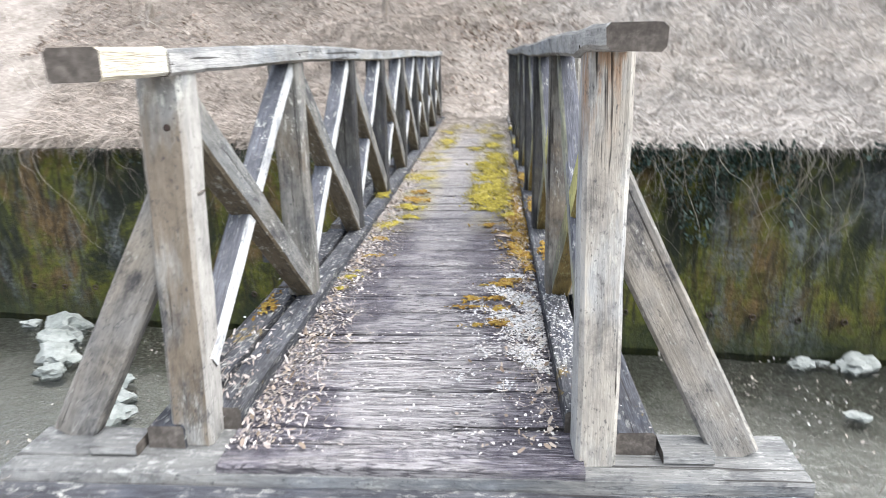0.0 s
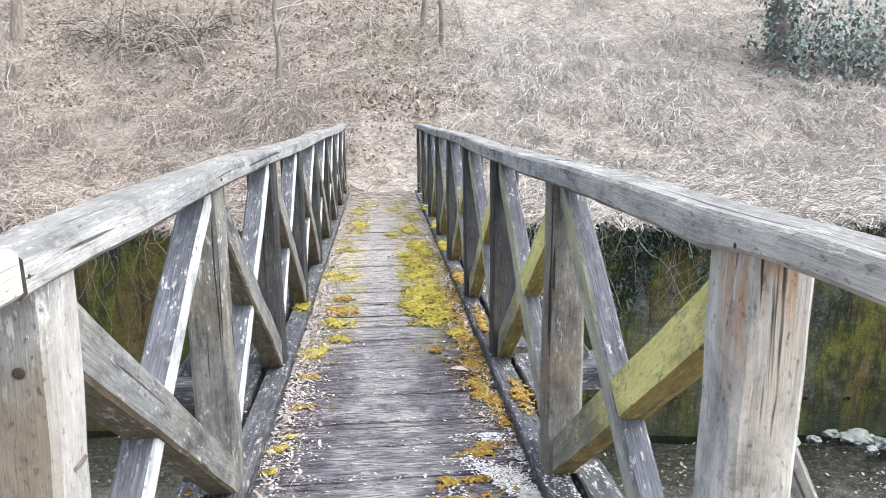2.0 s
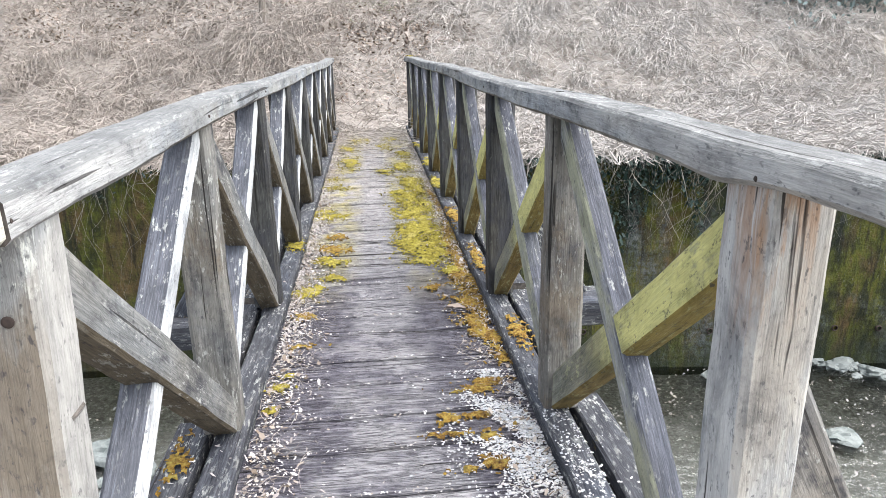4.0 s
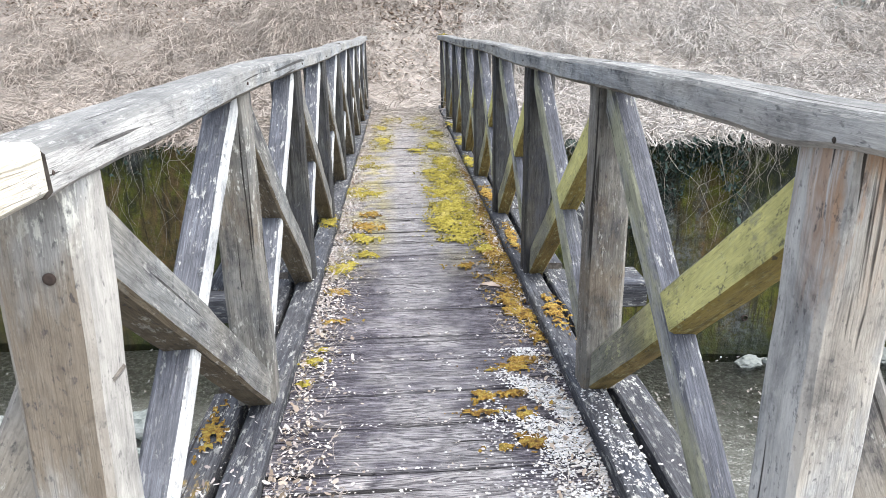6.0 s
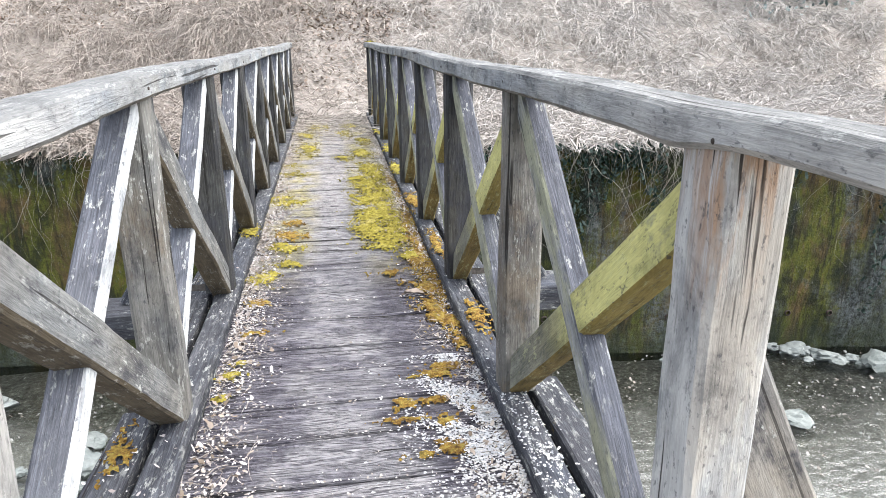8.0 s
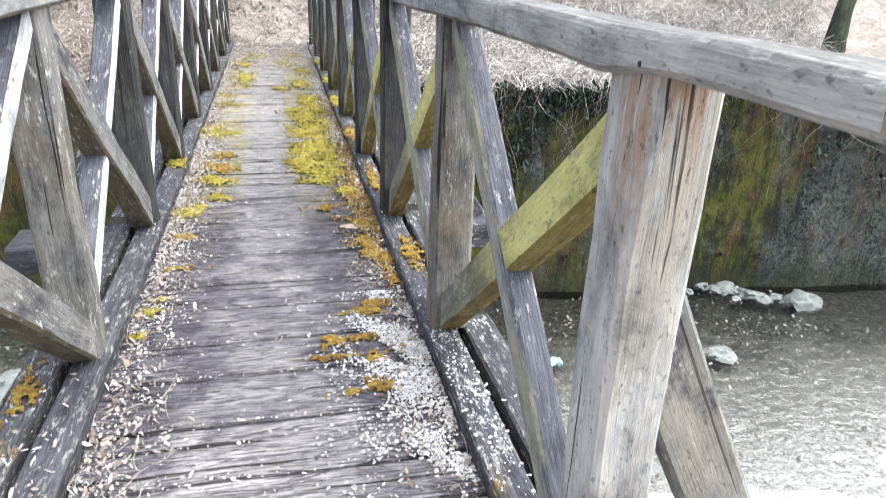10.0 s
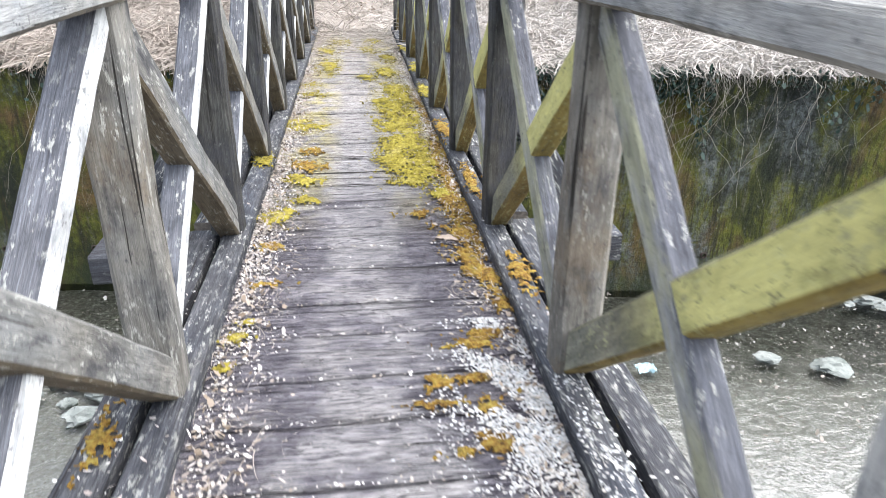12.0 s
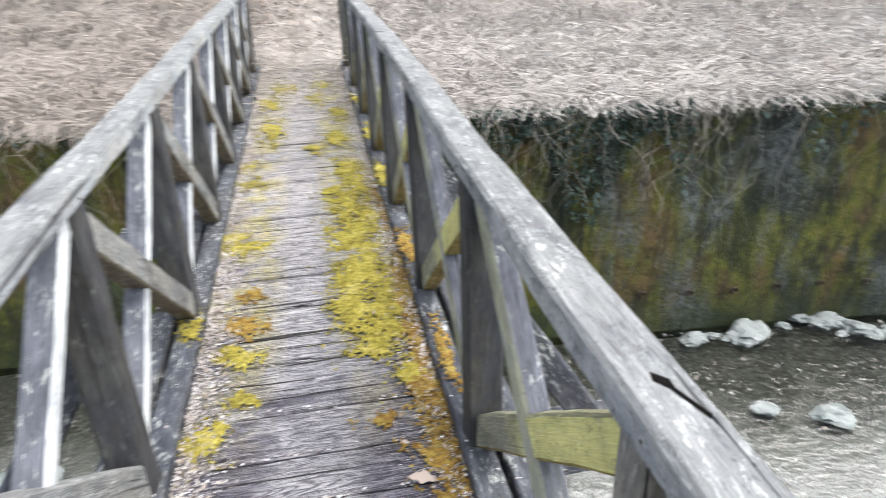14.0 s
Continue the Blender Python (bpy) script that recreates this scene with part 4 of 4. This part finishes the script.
def dry_leaf():
    """One curled oak-like leaf with a midrib fold."""
    verts, faces = [], []
    n = 8
    for i in range(n + 1):
        u = i / n
        w = 0.026 * math.sin(math.pi * min(1, u * 1.02)) * (1 + 0.3 * math.sin(u * 17))
        for v in (-1, 0, 1):
            verts.append((v * w, (u - 0.5) * 0.1, 0.006 + 0.014 * abs(v) + 0.01 * math.sin(u * 3)))
    for i in range(n):
        for j in range(2):
            a = i * 3 + j
            faces.append((a, a + 1, a + 4, a + 3))
    ob = new("dry_leaf", mesh_from("dry_leaf", verts, faces, LEAF, True))
    ob.matrix_world = pose(0.33, 2.12, DECK_Z + 0.006, 0, 0, 70)
    tagged(ob, "curled reddish brown dead leaf lying on the deck", "leaf")


dry_leaf()


# ---- the far bank: straw, stems, shrubs, trees ----
def blades(n, place, length, lift, droop, heading, ground):
    """Bent straws: place(i) gives the root, heading the compass mean and spread."""
    out = np.zeros((n, 4, 3))
    for i in range(n):
        x, y = place(i)
        z = ground(x, y)
        a = rng.normal(heading[0], heading[1])
        l = rng.uniform(*length)
        e = rng.uniform(*lift)
        e3 = e - rng.uniform(*droop)
        e2 = (e + e3) / 2
        run, up = 0.0, 0.0
        v = y - skew(x)
        slope = 0.46 * smooth01(10.5, 13.5, v) * math.sin(a)
        for k, q in enumerate((0, e, e2, e3)):
            if k:
                run += l / 3 * math.cos(q)
                up += l / 3 * math.sin(q)
            out[i, k] = (x + run * math.cos(a), y + run * math.sin(a), z + max(up, 0.004 if ground is bank_z else up) + slope * run)
    return out


def open_ground(x, y):
    return abs(x - 0.05 * (y - 8)) < 0.75 and y < 14


def on_bank(i):
    while True:
        u = rng.random() ** 1.5
        v = 7.35 + u * 14.5
        x = rng.uniform(-6.5 - 0.55 * (v - 7), 6.5 + 0.72 * (v - 7))
        y = v + skew(x)
        if y > 8.9 or abs(x) > 0.75:
            if x < 1.5 and v > 13.2 and rng.random() < 0.5:
                continue
            if not open_ground(x, y) or rng.random() < 0.35:
                return x, y


LAY = (-math.pi / 2, 1.5)
tagged(new("matted_straw", ribbon_mesh("matted_straw", blades(56000, on_bank, (0.25, 0.75), (0.1, 1.0), (0.4, 2.0), LAY, bank_z), rng.uniform(0.007, 0.017, 56000), STRAW)), "matted pale dry grass covering the bank", "dry grass", kind="stuff")
centres = [on_bank(0) for i in range(1150)]
centres = [c for c in centres if not open_ground(*c) and c[1] > 8]
centres += [(-2.23 + rng.normal(0, 0.25), 13.1 + rng.normal(0, 0.35)) for i in range(22)] + [(-1.56 + rng.normal(0, 0.3), 12.95 + rng.normal(0, 0.2)) for i in range(9)]
PER = 40


def in_tussock(i):
    cx, cy = centres[i // PER % len(centres)]
    return cx + rng.normal(0, 0.09), cy + rng.normal(0, 0.09)


nt = PER * len(centres)
tagged(new("grass_tussocks", ribbon_mesh("grass_tussocks", blades(nt, in_tussock, (0.35, 0.85), (0.5, 1.35), (1.2, 2.4), (-math.pi / 2, 1.1), bank_z), rng.uniform(0.008, 0.016, nt), STRAW)), "shaggy drooping tussocks of dead grass on the bank", "dry grass", kind="stuff")


def shaggy_clumps(spots, per, spread):
    """Roots of long arching grass bunched round each spot."""
    roots = [(x + rng.normal(0, spread), y + rng.normal(0, spread * 0.6)) for x, y in spots for i in range(per)]
    return blades(len(roots), lambda i: roots[i], (0.5, 1.15), (0.9, 1.5), (1.7, 2.9), (-math.pi / 2, 1.3), bank_z)


big = shaggy_clumps([(-2.17, 13.2), (-2.5, 13.4), (-1.8, 13.3), (-2.2, 13.6), (-3.2, 14.2), (-1.3, 13.9), (-1.0, 14.6), (3.6, 13.4), (4.4, 13.9), (5.3, 13.6), (6.1, 14.1), (2.8, 14.2), (3.4, 15.2), (5.0, 15.0), (7.0, 15.2), (6.3, 12.8), (-4.2, 13.6), (-5.2, 13.9), (-6.2, 13.2)], 130, 0.2)
tagged(new("shaggy_grass_clumps", ribbon_mesh("shaggy_grass_clumps", big, rng.uniform(0.009, 0.018, len(big)), STRAW)), "long arching clumps of bleached dead grass on the bank", "dry grass", kind="stuff")
GREEN_BLADE = island("pale_green_grass", [(0.16, 0.2, 0.09), (0.24, 0.27, 0.15), (0.32, 0.34, 0.22), (0.2, 0.23, 0.12)])
green = blades(900, lambda i: (0.35 + rng.normal(0, 0.55), 16.4 + rng.normal(0, 0.9)), (0.12, 0.3), (0.6, 1.3), (0.5, 1.6), LAY, bank_z)
tagged(new("green_grass", ribbon_mesh("green_grass", green, rng.uniform(0.006, 0.012, len(green)), GREEN_BLADE)), "thin pale green grass coming up beside the path", "grass", kind="stuff")


def wall_edge(i):
    x = rng.uniform(-13, 15)
    while abs(x) < 0.6:
        x = rng.uniform(-13, 15)
    return x, WALL_Y + skew(x) + rng.uniform(0.02, 0.25)


def edge_z(x, y):
    return WALL_TOP + 0.01


tagged(new("overhanging_grass", ribbon_mesh("overhanging_grass", blades(7500, wall_edge, (0.08, 0.36), (0.1, 0.9), (1.0, 2.6), (-math.pi / 2, 0.8), edge_z), rng.uniform(0.004, 0.008, 7500), STRAW)), "dry grass hanging over the top of the wall", "dry grass", kind="stuff")


def hanging(n, x0, x1, l0, l1):
    out = np.zeros((n, 9, 3))
    for i in range(n):
        x = rng.uniform(x0, x1)
        l, a = rng.uniform(l0, l1), 0.0
        z, sway = WALL_TOP + 0.03, rng.uniform(-0.5, 0.5)
        off = rng.uniform(0.02, 0.12)
        for k in range(9):
            y = WALL_Y + skew(x) - off - 0.06 * math.sin(k * 0.8 + i) * (k > 0) + (0.1 if k == 0 else 0) - 0.04
            out[i, k] = (x, y + 0.015 * (z + 1.6), z)
            sway += rng.normal(0, 0.45)
            sway *= 0.8
            x += l / 8 * math.sin(sway)
            z -= l / 8 * math.cos(sway)
    return out


tagged(new("hanging_stems", ribbon_mesh("hanging_stems", np.concatenate([hanging(330, -12, 13, 0.3, 1.9), hanging(130, 1.7, 4.3, 0.2, 1.3)]), rng.uniform(0.003, 0.0075, 460), STEM)), "bare roots and dead creeper stems hanging down the wall", "creeper", kind="stuff")


def leaf_cloud(name, pts, size, mat, label):
    return flat_bits(name, pts, size, mat, rng, label, "ivy", (0.7, 1.0), 1.0)


def wall_ivy(x0, x1, z0, z1, n):
    pts = []
    for i in range(n):
        x = rng.uniform(x0, x1)
        z = z1 + (z0 - z1) * rng.random() ** 1.4 * (0.6 + 0.4 * math.sin(x * 5))
        pts.append((x, WALL_Y + skew(x) + 0.015 * (z + 1.6) - rng.uniform(0.05, 0.16), z))
    return pts


leaf_cloud("wall_ivy", wall_ivy(1.6, 3.9, -1.5, -0.2, 2600) + wall_ivy(-6, -1.0, -0.7, -0.2, 300) + wall_ivy(6.6, 7.9, -2.5, -0.2, 1500) + wall_ivy(4.6, 6.2, -0.9, -0.2, 360), (0.012, 0.03), IVY, "dark green ivy leaves clinging to the wall")


def tube(points, radii, k, verts, faces):
    start = len(verts)
    for i, p in enumerate(points):
        d = (points[min(i + 1, len(points) - 1)] - points[max(i - 1, 0)]).normalized()
        u = d.cross(Vector((0.3, 0.9, 0.2))).normalized()
        v = d.cross(u)
        for j in range(k):
            a = 2 * math.pi * j / k
            verts.append(p + (u * math.cos(a) + v * math.sin(a)) * radii[i])
    for i in range(len(points) - 1):
        for j in range(k):
            a, b = start + i * k + j, start + i * k + (j + 1) % k
            faces.append((a, b, b + k, a + k))
    faces.append(tuple(start + (len(points) - 1) * k + j for j in range(k)))


def branch(p, d, length, r, depth, rd, verts, faces, droop=0.0):
    pts, n = [p.copy()], 6
    for i in range(n):
        d = (d + Vector((rd.gauss(0, 0.16), rd.gauss(0, 0.16), rd.gauss(0, 0.1) - droop))).normalized()
        p = p + d * length / n
        pts.append(p.copy())
    tube(pts, [r * (1 - 0.7 * i / n) for i in range(n + 1)], 5 if depth > 1 else 4, verts, faces)
    if depth:
        for i in range(rd.randint(3, 5)):
            q = pts[rd.randint(2, n)]
            side = (d * 0.5 + Vector((rd.gauss(0, 0.8), rd.gauss(0, 0.8), rd.gauss(0.15, 0.5)))).normalized()
            branch(q, side, length * rd.uniform(0.35, 0.65), r * 0.45, depth - 1, rd, verts, faces, droop * 1.3)


def tree(x, y, height, r, seed, label, name="tree", lean=(0, 0), bark=None):
    rd = random.Random(seed)
    top = thing(name, label, "tree", (x, y, bank_z(x, y) - 0.1))
    verts, faces = [], []
    n = 14
    pts = [Vector((lean[0] * i / n * height + 0.04 * height / 4 * math.sin(i * 0.9 + seed) * (i > 1), lean[1] * height * i / n, height * i / n)) for i in range(n + 1)]
    tube(pts, [r * (1.5 if i == 0 else 1.12 if i == 1 else 1 - 0.7 * i / n) for i in range(n + 1)], 10, verts, faces)
    part("trunk", mesh_from("trunk", verts, faces, bark or BARK, True), top)
    verts, faces = [], []
    for i in range(9):
        q = pts[rd.randint(5, n)]
        branch(q, Vector((rd.gauss(0, 1), rd.gauss(0, 1), 0.7)).normalized(), height * rd.uniform(0.18, 0.35), r * 0.4, 2, rd, verts, faces)
    part("branches", mesh_from("branches", verts, faces, TWIG), top)
    return top


def shrub(x, y, n, height, seed, label, droop=0.12):
    rd = random.Random(seed)
    verts, faces = [], []
    for i in range(n):
        d = Vector((rd.gauss(0, 0.6), rd.gauss(0, 0.6), 1)).normalized()
        branch(Vector((rd.gauss(0, 0.12), rd.gauss(0, 0.12), 0)), d, height * rd.uniform(0.6, 1.1), 0.012, 2, rd, verts, faces, droop)
    ob = new("bare_shrub", mesh_from("bare_shrub", verts, faces, TWIG))
    ob.location = (x, y, bank_z(x, y) - 0.04)
    tagged(ob, label, "shrub", group="bare shrubs on the bank")


MOSSY_BARK = simple("dark_mossy_bark", [(0.3, (0.012, 0.018, 0.014)), (0.5, (0.035, 0.045, 0.032)), (0.62, (0.06, 0.075, 0.045)), (0.74, (0.16, 0.17, 0.15))], 6.0, 0.9, 1.0, 0.02, "Object", (3, 3, 1))
tree(9.0, 9.1, 6.0, 0.15, 17, "dark mossy tree trunk at the edge of the wall", lean=(0.05, 0), bark=MOSSY_BARK)
tree(-2.12, 14.19, 3.6, 0.07, 11, "thin bare sapling standing on the straw bank", "sapling", (0.02, 0))
tree(-8.84, 17.54, 7.0, 0.13, 12, "bare grey tree trunk on the bank")
tree(1.19, 17.4, 6.0, 0.08, 13, "slender bare tree high on the bank")
tree(1.55, 16.1, 6.0, 0.07, 14, "slender bare tree high on the bank")
tree(8.75, 13.83, 7.0, 0.17, 15, "dark tree trunk wrapped in ivy on the bank")
for i, (x, y, n, h) in enumerate([(-5.07, 16.68, 7, 1.5), (-4.31, 16.87, 6, 1.6), (-7.73, 14.8, 5, 0.9), (-6.4, 17.3, 6, 1.5), (-2.0, 14.5, 5, 0.9), (-3.0, 17.5, 5, 1.3), (9.8, 13.2, 7, 1.6), (-9.5, 13.0, 5, 1.4), (1.67, 11.38, 2, 0.8), (10.8, 13.6, 6, 1.6)]):
    shrub(x, y, n, h, 30 + i, "bare tangled shrub of pale twigs on the bank")


DARK_BARK = simple("dark_brown_stems", [(0.3, (0.035, 0.028, 0.024)), (0.5, (0.085, 0.072, 0.062)), (0.7, (0.17, 0.15, 0.135))], 7.0, 0.95, 0.5, 0.01)


def brush(x, y, n, height, seed, bark=None):
    """A thicket: many thin arching stems from one stool."""
    rd = random.Random(seed)
    verts, faces = [], []
    for i in range(n):
        d = Vector((rd.gauss(0, 0.9), rd.gauss(0, 0.7), 0.9)).normalized()
        branch(Vector((rd.gauss(0, 0.5), rd.gauss(0, 0.3), 0)), d, height * rd.uniform(0.5, 1.1), 0.02, 2, rd, verts, faces, 0.16)
    ob = new("thicket", mesh_from("thicket", verts, faces, bark or DARK_BARK))
    ob.location = (x, y, bank_z(x, y) - 0.04)
    tagged(ob, "tangled leafless thicket of thin arching stems on the bank", "shrub", group="thickets on the bank", kind="stuff")


for i, (x, y, n, h) in enumerate([(-5.22, 16.8, 34, 1.4), (-4.4, 17.3, 26, 1.3), (-6.2, 17.6, 24, 1.5), (-2.3, 13.9, 4, 0.5), (-8.2, 15.3, 6, 0.9)]):
    brush(x, y, n, h, 90 + i)


for i, (x, y) in enumerate([(-5.0, 16.3), (-4.5, 16.5), (-5.7, 16.6)]):
    brush(x, y, 9, 1.5, 190 + i, TWIG)


def stump(x, y, r, h, seed):
    verts, faces = [], []
    pts = [Vector((0.02 * i, 0, h * i / 4)) for i in range(5)]
    tube(pts, [r * q for q in (1.5, 1.1, 1.0, 0.95, 0.8)], 9, verts, faces)
    ob = new("tree_stump", mesh_from("tree_stump", verts, faces, BARK, True))
    ob.location = (x, y, bank_z(x, y) - 0.06)
    tagged(ob, "short dark rotten tree stump in dead grass", "stump", group="stumps on the bank")


stump(-3.69, 18.04, 0.13, 0.6, 1)
stump(-7.9, 15.0, 0.1, 0.6, 2)
stump(-5.0, 17.8, 0.14, 0.8, 3)
base = bank_z(8.75, 13.83)
cloud = []
for i in range(3200):
    a, h = rng.uniform(0, 6.28), rng.random() ** 0.8 * 4
    r = 0.2 + rng.exponential(0.12)
    cloud.append((8.75 + r * math.cos(a), 13.83 + r * math.sin(a), base + h))
for i in range(3500):
    x, y = 10.1 + rng.normal(0, 0.85), 13.6 + rng.normal(0, 0.5)
    cloud.append((x, y, bank_z(x, y) + abs(rng.normal(0.5, 0.6))))
leaf_cloud("tree_ivy", cloud, (0.022, 0.055), IVY_PALE, "bluish green ivy round the trunk and over the scrub")
leaves = []
for i in range(44000):
    x = rng.uniform(-11, 2.2)
    v = 13.0 + 8.5 * rng.random()
    if rng.random() < 0.06:
        v = 11 + 4 * rng.random()
        x = rng.uniform(-1.6, 1.2)
    y = v + skew(x)
    leaves.append((x, y, bank_z(x, y) + 0.02 + 0.05 * rng.random()))
for i in range(1800):
    x = rng.uniform(-7, -0.6)
    v = 7.4 + 0.8 * rng.random()
    leaves.append((x, v + skew(x), bank_z(x, v + skew(x)) + 0.03))
flat_bits("bank_leaf_litter", leaves, (0.016, 0.042), LEAF, rng, "brown fallen leaves covering the upper bank", "leaf litter", (0.5, 0.9), 0.5)


# ---- stones and drain holes by the water ----
def stone(x, y, r, seed, flat=0.6):
    bm = bmesh.new()
    bmesh.ops.create_icosphere(bm, subdivisions=3, radius=r)
    for v in bm.verts:
        q = v.co.normalized()
        f = 1 + 0.6 * noise.noise(q * 1.6 + Vector((seed * 3.7, 0, 0))) + 0.3 * noise.noise(q * 3.3 + Vector((0, seed, 0)))
        f -= 0.22 * abs(noise.noise(q * 2.6 + Vector((seed, seed * 2, 0))))
        for k in range(7):
            d = Vector((math.sin(seed * 7.1 + k * 2.4), math.cos(seed * 3.3 + k * 1.9), math.sin(seed + k * 4.1) + 0.25)).normalized()
            f = min(f, (0.78 + 0.09 * math.sin(seed + k * 5)) / max(0.05, q.dot(d)))
        v.co = Vector((v.co.x * f * 1.25, v.co.y * f, v.co.z * f * flat))
    me = bpy.data.meshes.new("stone")
    bm.to_mesh(me)
    bm.free()
    me.materials.append(STONE)
    ob = new("stone", me)
    ob.location = (x, y, WATER_Z + r * flat * 0.25)
    tagged(ob, "pale limestone boulder lying in the shallow stream", "stone", group="stones in the stream")


for i, (x, y, r, f) in enumerate([(4.12, 6.48, 0.22, 0.6), (4.38, 6.5, 0.12, 0.6), (4.52, 6.42, 0.09, 0.6), (4.78, 6.4, 0.36, 0.65), (5.6, 6.6, 0.2, 0.6), (5.78, 6.45, 0.26, 0.6), (5.95, 6.42, 0.17, 0.5), (6.08, 6.25, 0.26, 0.5), (6.2, 6.1, 0.18, 0.5), (5.85, 6.2, 0.1, 0.5), (4.79, 4.95, 0.3, 0.4), (4.18, 5.19, 0.2, 0.4), (6.62, 5.9, 0.36, 0.7), (6.4, 6.12, 0.15, 0.7), (5.3, 6.5, 0.12, 0.7), (-6.2, 7.5, 0.45, 0.8), (-5.9, 7.1, 0.25, 0.7), (-4.2, 5.4, 0.28, 0.6), (-4.5, 5.8, 0.32, 0.6), (-2.93, 5.66, 0.36, 0.8), (-6.9, 7.7, 0.22, 0.6), (-2.68, 5.8, 0.22, 0.6), (-2.58, 5.36, 0.28, 0.7), (-2.64, 4.98, 0.24, 0.7), (-6.0, 7.0, 0.4, 0.8), (-5.7, 6.5, 0.42, 0.7), (-5.5, 6.05, 0.3, 0.7), (-4.3, 5.35, 0.4, 0.8), (-4.05, 5.0, 0.3, 0.7), (-4.0, 6.76, 0.3, 0.6), (-3.2, 5.35, 0.14, 0.6), (-2.85, 5.2, 0.12, 0.6)]):
    stone(x, y, r * 0.6, i + 1, f)
peb = []
for i in range(420):
    x = rng.uniform(2.4, 7.0) if i % 3 else rng.uniform(-6, -2)
    v = rng.uniform(5.9, 7.15)
    peb.append((x, v + skew(x), WATER_Z + 0.006))
for i in range(1500):
    x = rng.uniform(0.9, 6.5) if i % 4 else rng.uniform(-5, -1.2)
    peb.append((x, 6.3 - 3.6 * rng.random() ** 1.4 + skew(x) + 0.25 * math.sin(x * 2.3), WATER_Z + 0.004))
flat_bits("pebbles", peb, (0.006, 0.026), PEBBLE, rng, "small pale pebbles breaking the shallow water", "pebbles", (0.6, 1.0), 0.5)


def scrap(x, y):
    """A crumpled bit of pale blue plastic half in the gravel."""
    n = 7
    verts = [((i / n - 0.5) * 0.2, (j / n - 0.5) * 0.15, 0.05 + 0.05 * noise.noise(Vector((i * 0.9, j * 0.9, 3))) - 0.05 * (abs(i / n - 0.5) + abs(j / n - 0.5))) for i in range(n + 1) for j in range(n + 1)]
    faces = [(i * (n + 1) + j, (i + 1) * (n + 1) + j, (i + 1) * (n + 1) + j + 1, i * (n + 1) + j + 1) for i in range(n) for j in range(n)]
    ob = new("plastic_scrap", mesh_from("plastic_scrap", verts, faces, BLUE_SCRAP))
    ob.location = (x, y, WATER_Z)
    tagged(ob, "crumpled pale blue plastic scrap lying in the stream", "litter")


BLUE_SCRAP = simple("pale_blue_plastic", [(0.3, (0.16, 0.27, 0.34)), (0.6, (0.32, 0.45, 0.5))], 20.0, 0.4, 0.2, 0.004, "Object")
scrap(2.83, 5.15)


def drain_hole():
    verts, faces = [], []
    k = 10
    for r, d in ((0.045, -0.012), (0.034, -0.02), (0.03, 0.06)):
        verts += [(r * math.cos(2 * math.pi * i / k), d, r * math.sin(2 * math.pi * i / k)) for i in range(k)]
    for a in range(2):
        faces += [(a * k + i, a * k + (i + 1) % k, (a + 1) * k + (i + 1) % k, (a + 1) * k + i) for i in range(k)]
    # Closed by a dark back plate that stands for the shade inside.
    faces.append(tuple(2 * k + i for i in range(k)))
    return mesh_from("drain_hole", verts, faces, IRON_AND_HOLE)


HOLE = drain_hole()
for i in range(26):
    x = -7.0 + 0.53 * i
    if abs(x) > 1.2:
        z = -2.42
        d = 0.05 * noise.noise(Vector((x * 0.8, z * 0.8, 4))) + 0.03 * noise.noise(Vector((x * 3, z * 3, 1)))
        ob = new("drain_hole", HOLE)
        ob.location = (x, WALL_Y + skew(x) + 0.015 * (z + 1.6) - d - 0.012, z)
        tagged(ob, "small dark round drain hole in the mossy wall", "drain hole", group="drain holes in the wall")


# ---- growth at the near end ----
def near_tuft(x, y, n, seed):
    return blades(n, lambda i: (x + rng.normal(0, 0.14), y + rng.normal(0, 0.06)), (0.12, 0.4), (0.5, 1.4), (0.3, 1.6), (math.pi / 2, 1.6), lambda a, b: -0.21)


tufts = np.concatenate([near_tuft(-1.35, -0.42, 160, 1), near_tuft(1.45, -0.42, 120, 2), near_tuft(-1.9, -0.45, 120, 3), near_tuft(2.1, -0.45, 100, 4)])
tagged(new("near_grass", ribbon_mesh("near_grass", tufts, rng.uniform(0.003, 0.006, len(tufts)), STRAW)), "sparse dry grass at the near end of the bridge", "dry grass", kind="stuff")


def leaning_shrub(x, y, z, n, seed):
    rd = random.Random(seed)
    verts, faces = [], []
    for i in range(n):
        d = Vector((rd.gauss(0, 0.5), 0.8, rd.gauss(-0.1, 0.3))).normalized()
        branch(Vector((rd.gauss(0, 0.15), 0, 0)), d, rd.uniform(0.6, 1.0), 0.004, 2, rd, verts, faces, 0.02)
    ob = new("overhanging_twigs", mesh_from("overhanging_twigs", verts, faces, BARK))
    ob.location = (x, y, z)
    tagged(ob, "thin bare twigs reaching out from the near bank", "shrub", group="twigs on the near bank")


leaning_shrub(1.85, -0.4, -0.24, 4, 71)
leaning_shrub(-2.2, -0.4, -0.24, 4, 72)
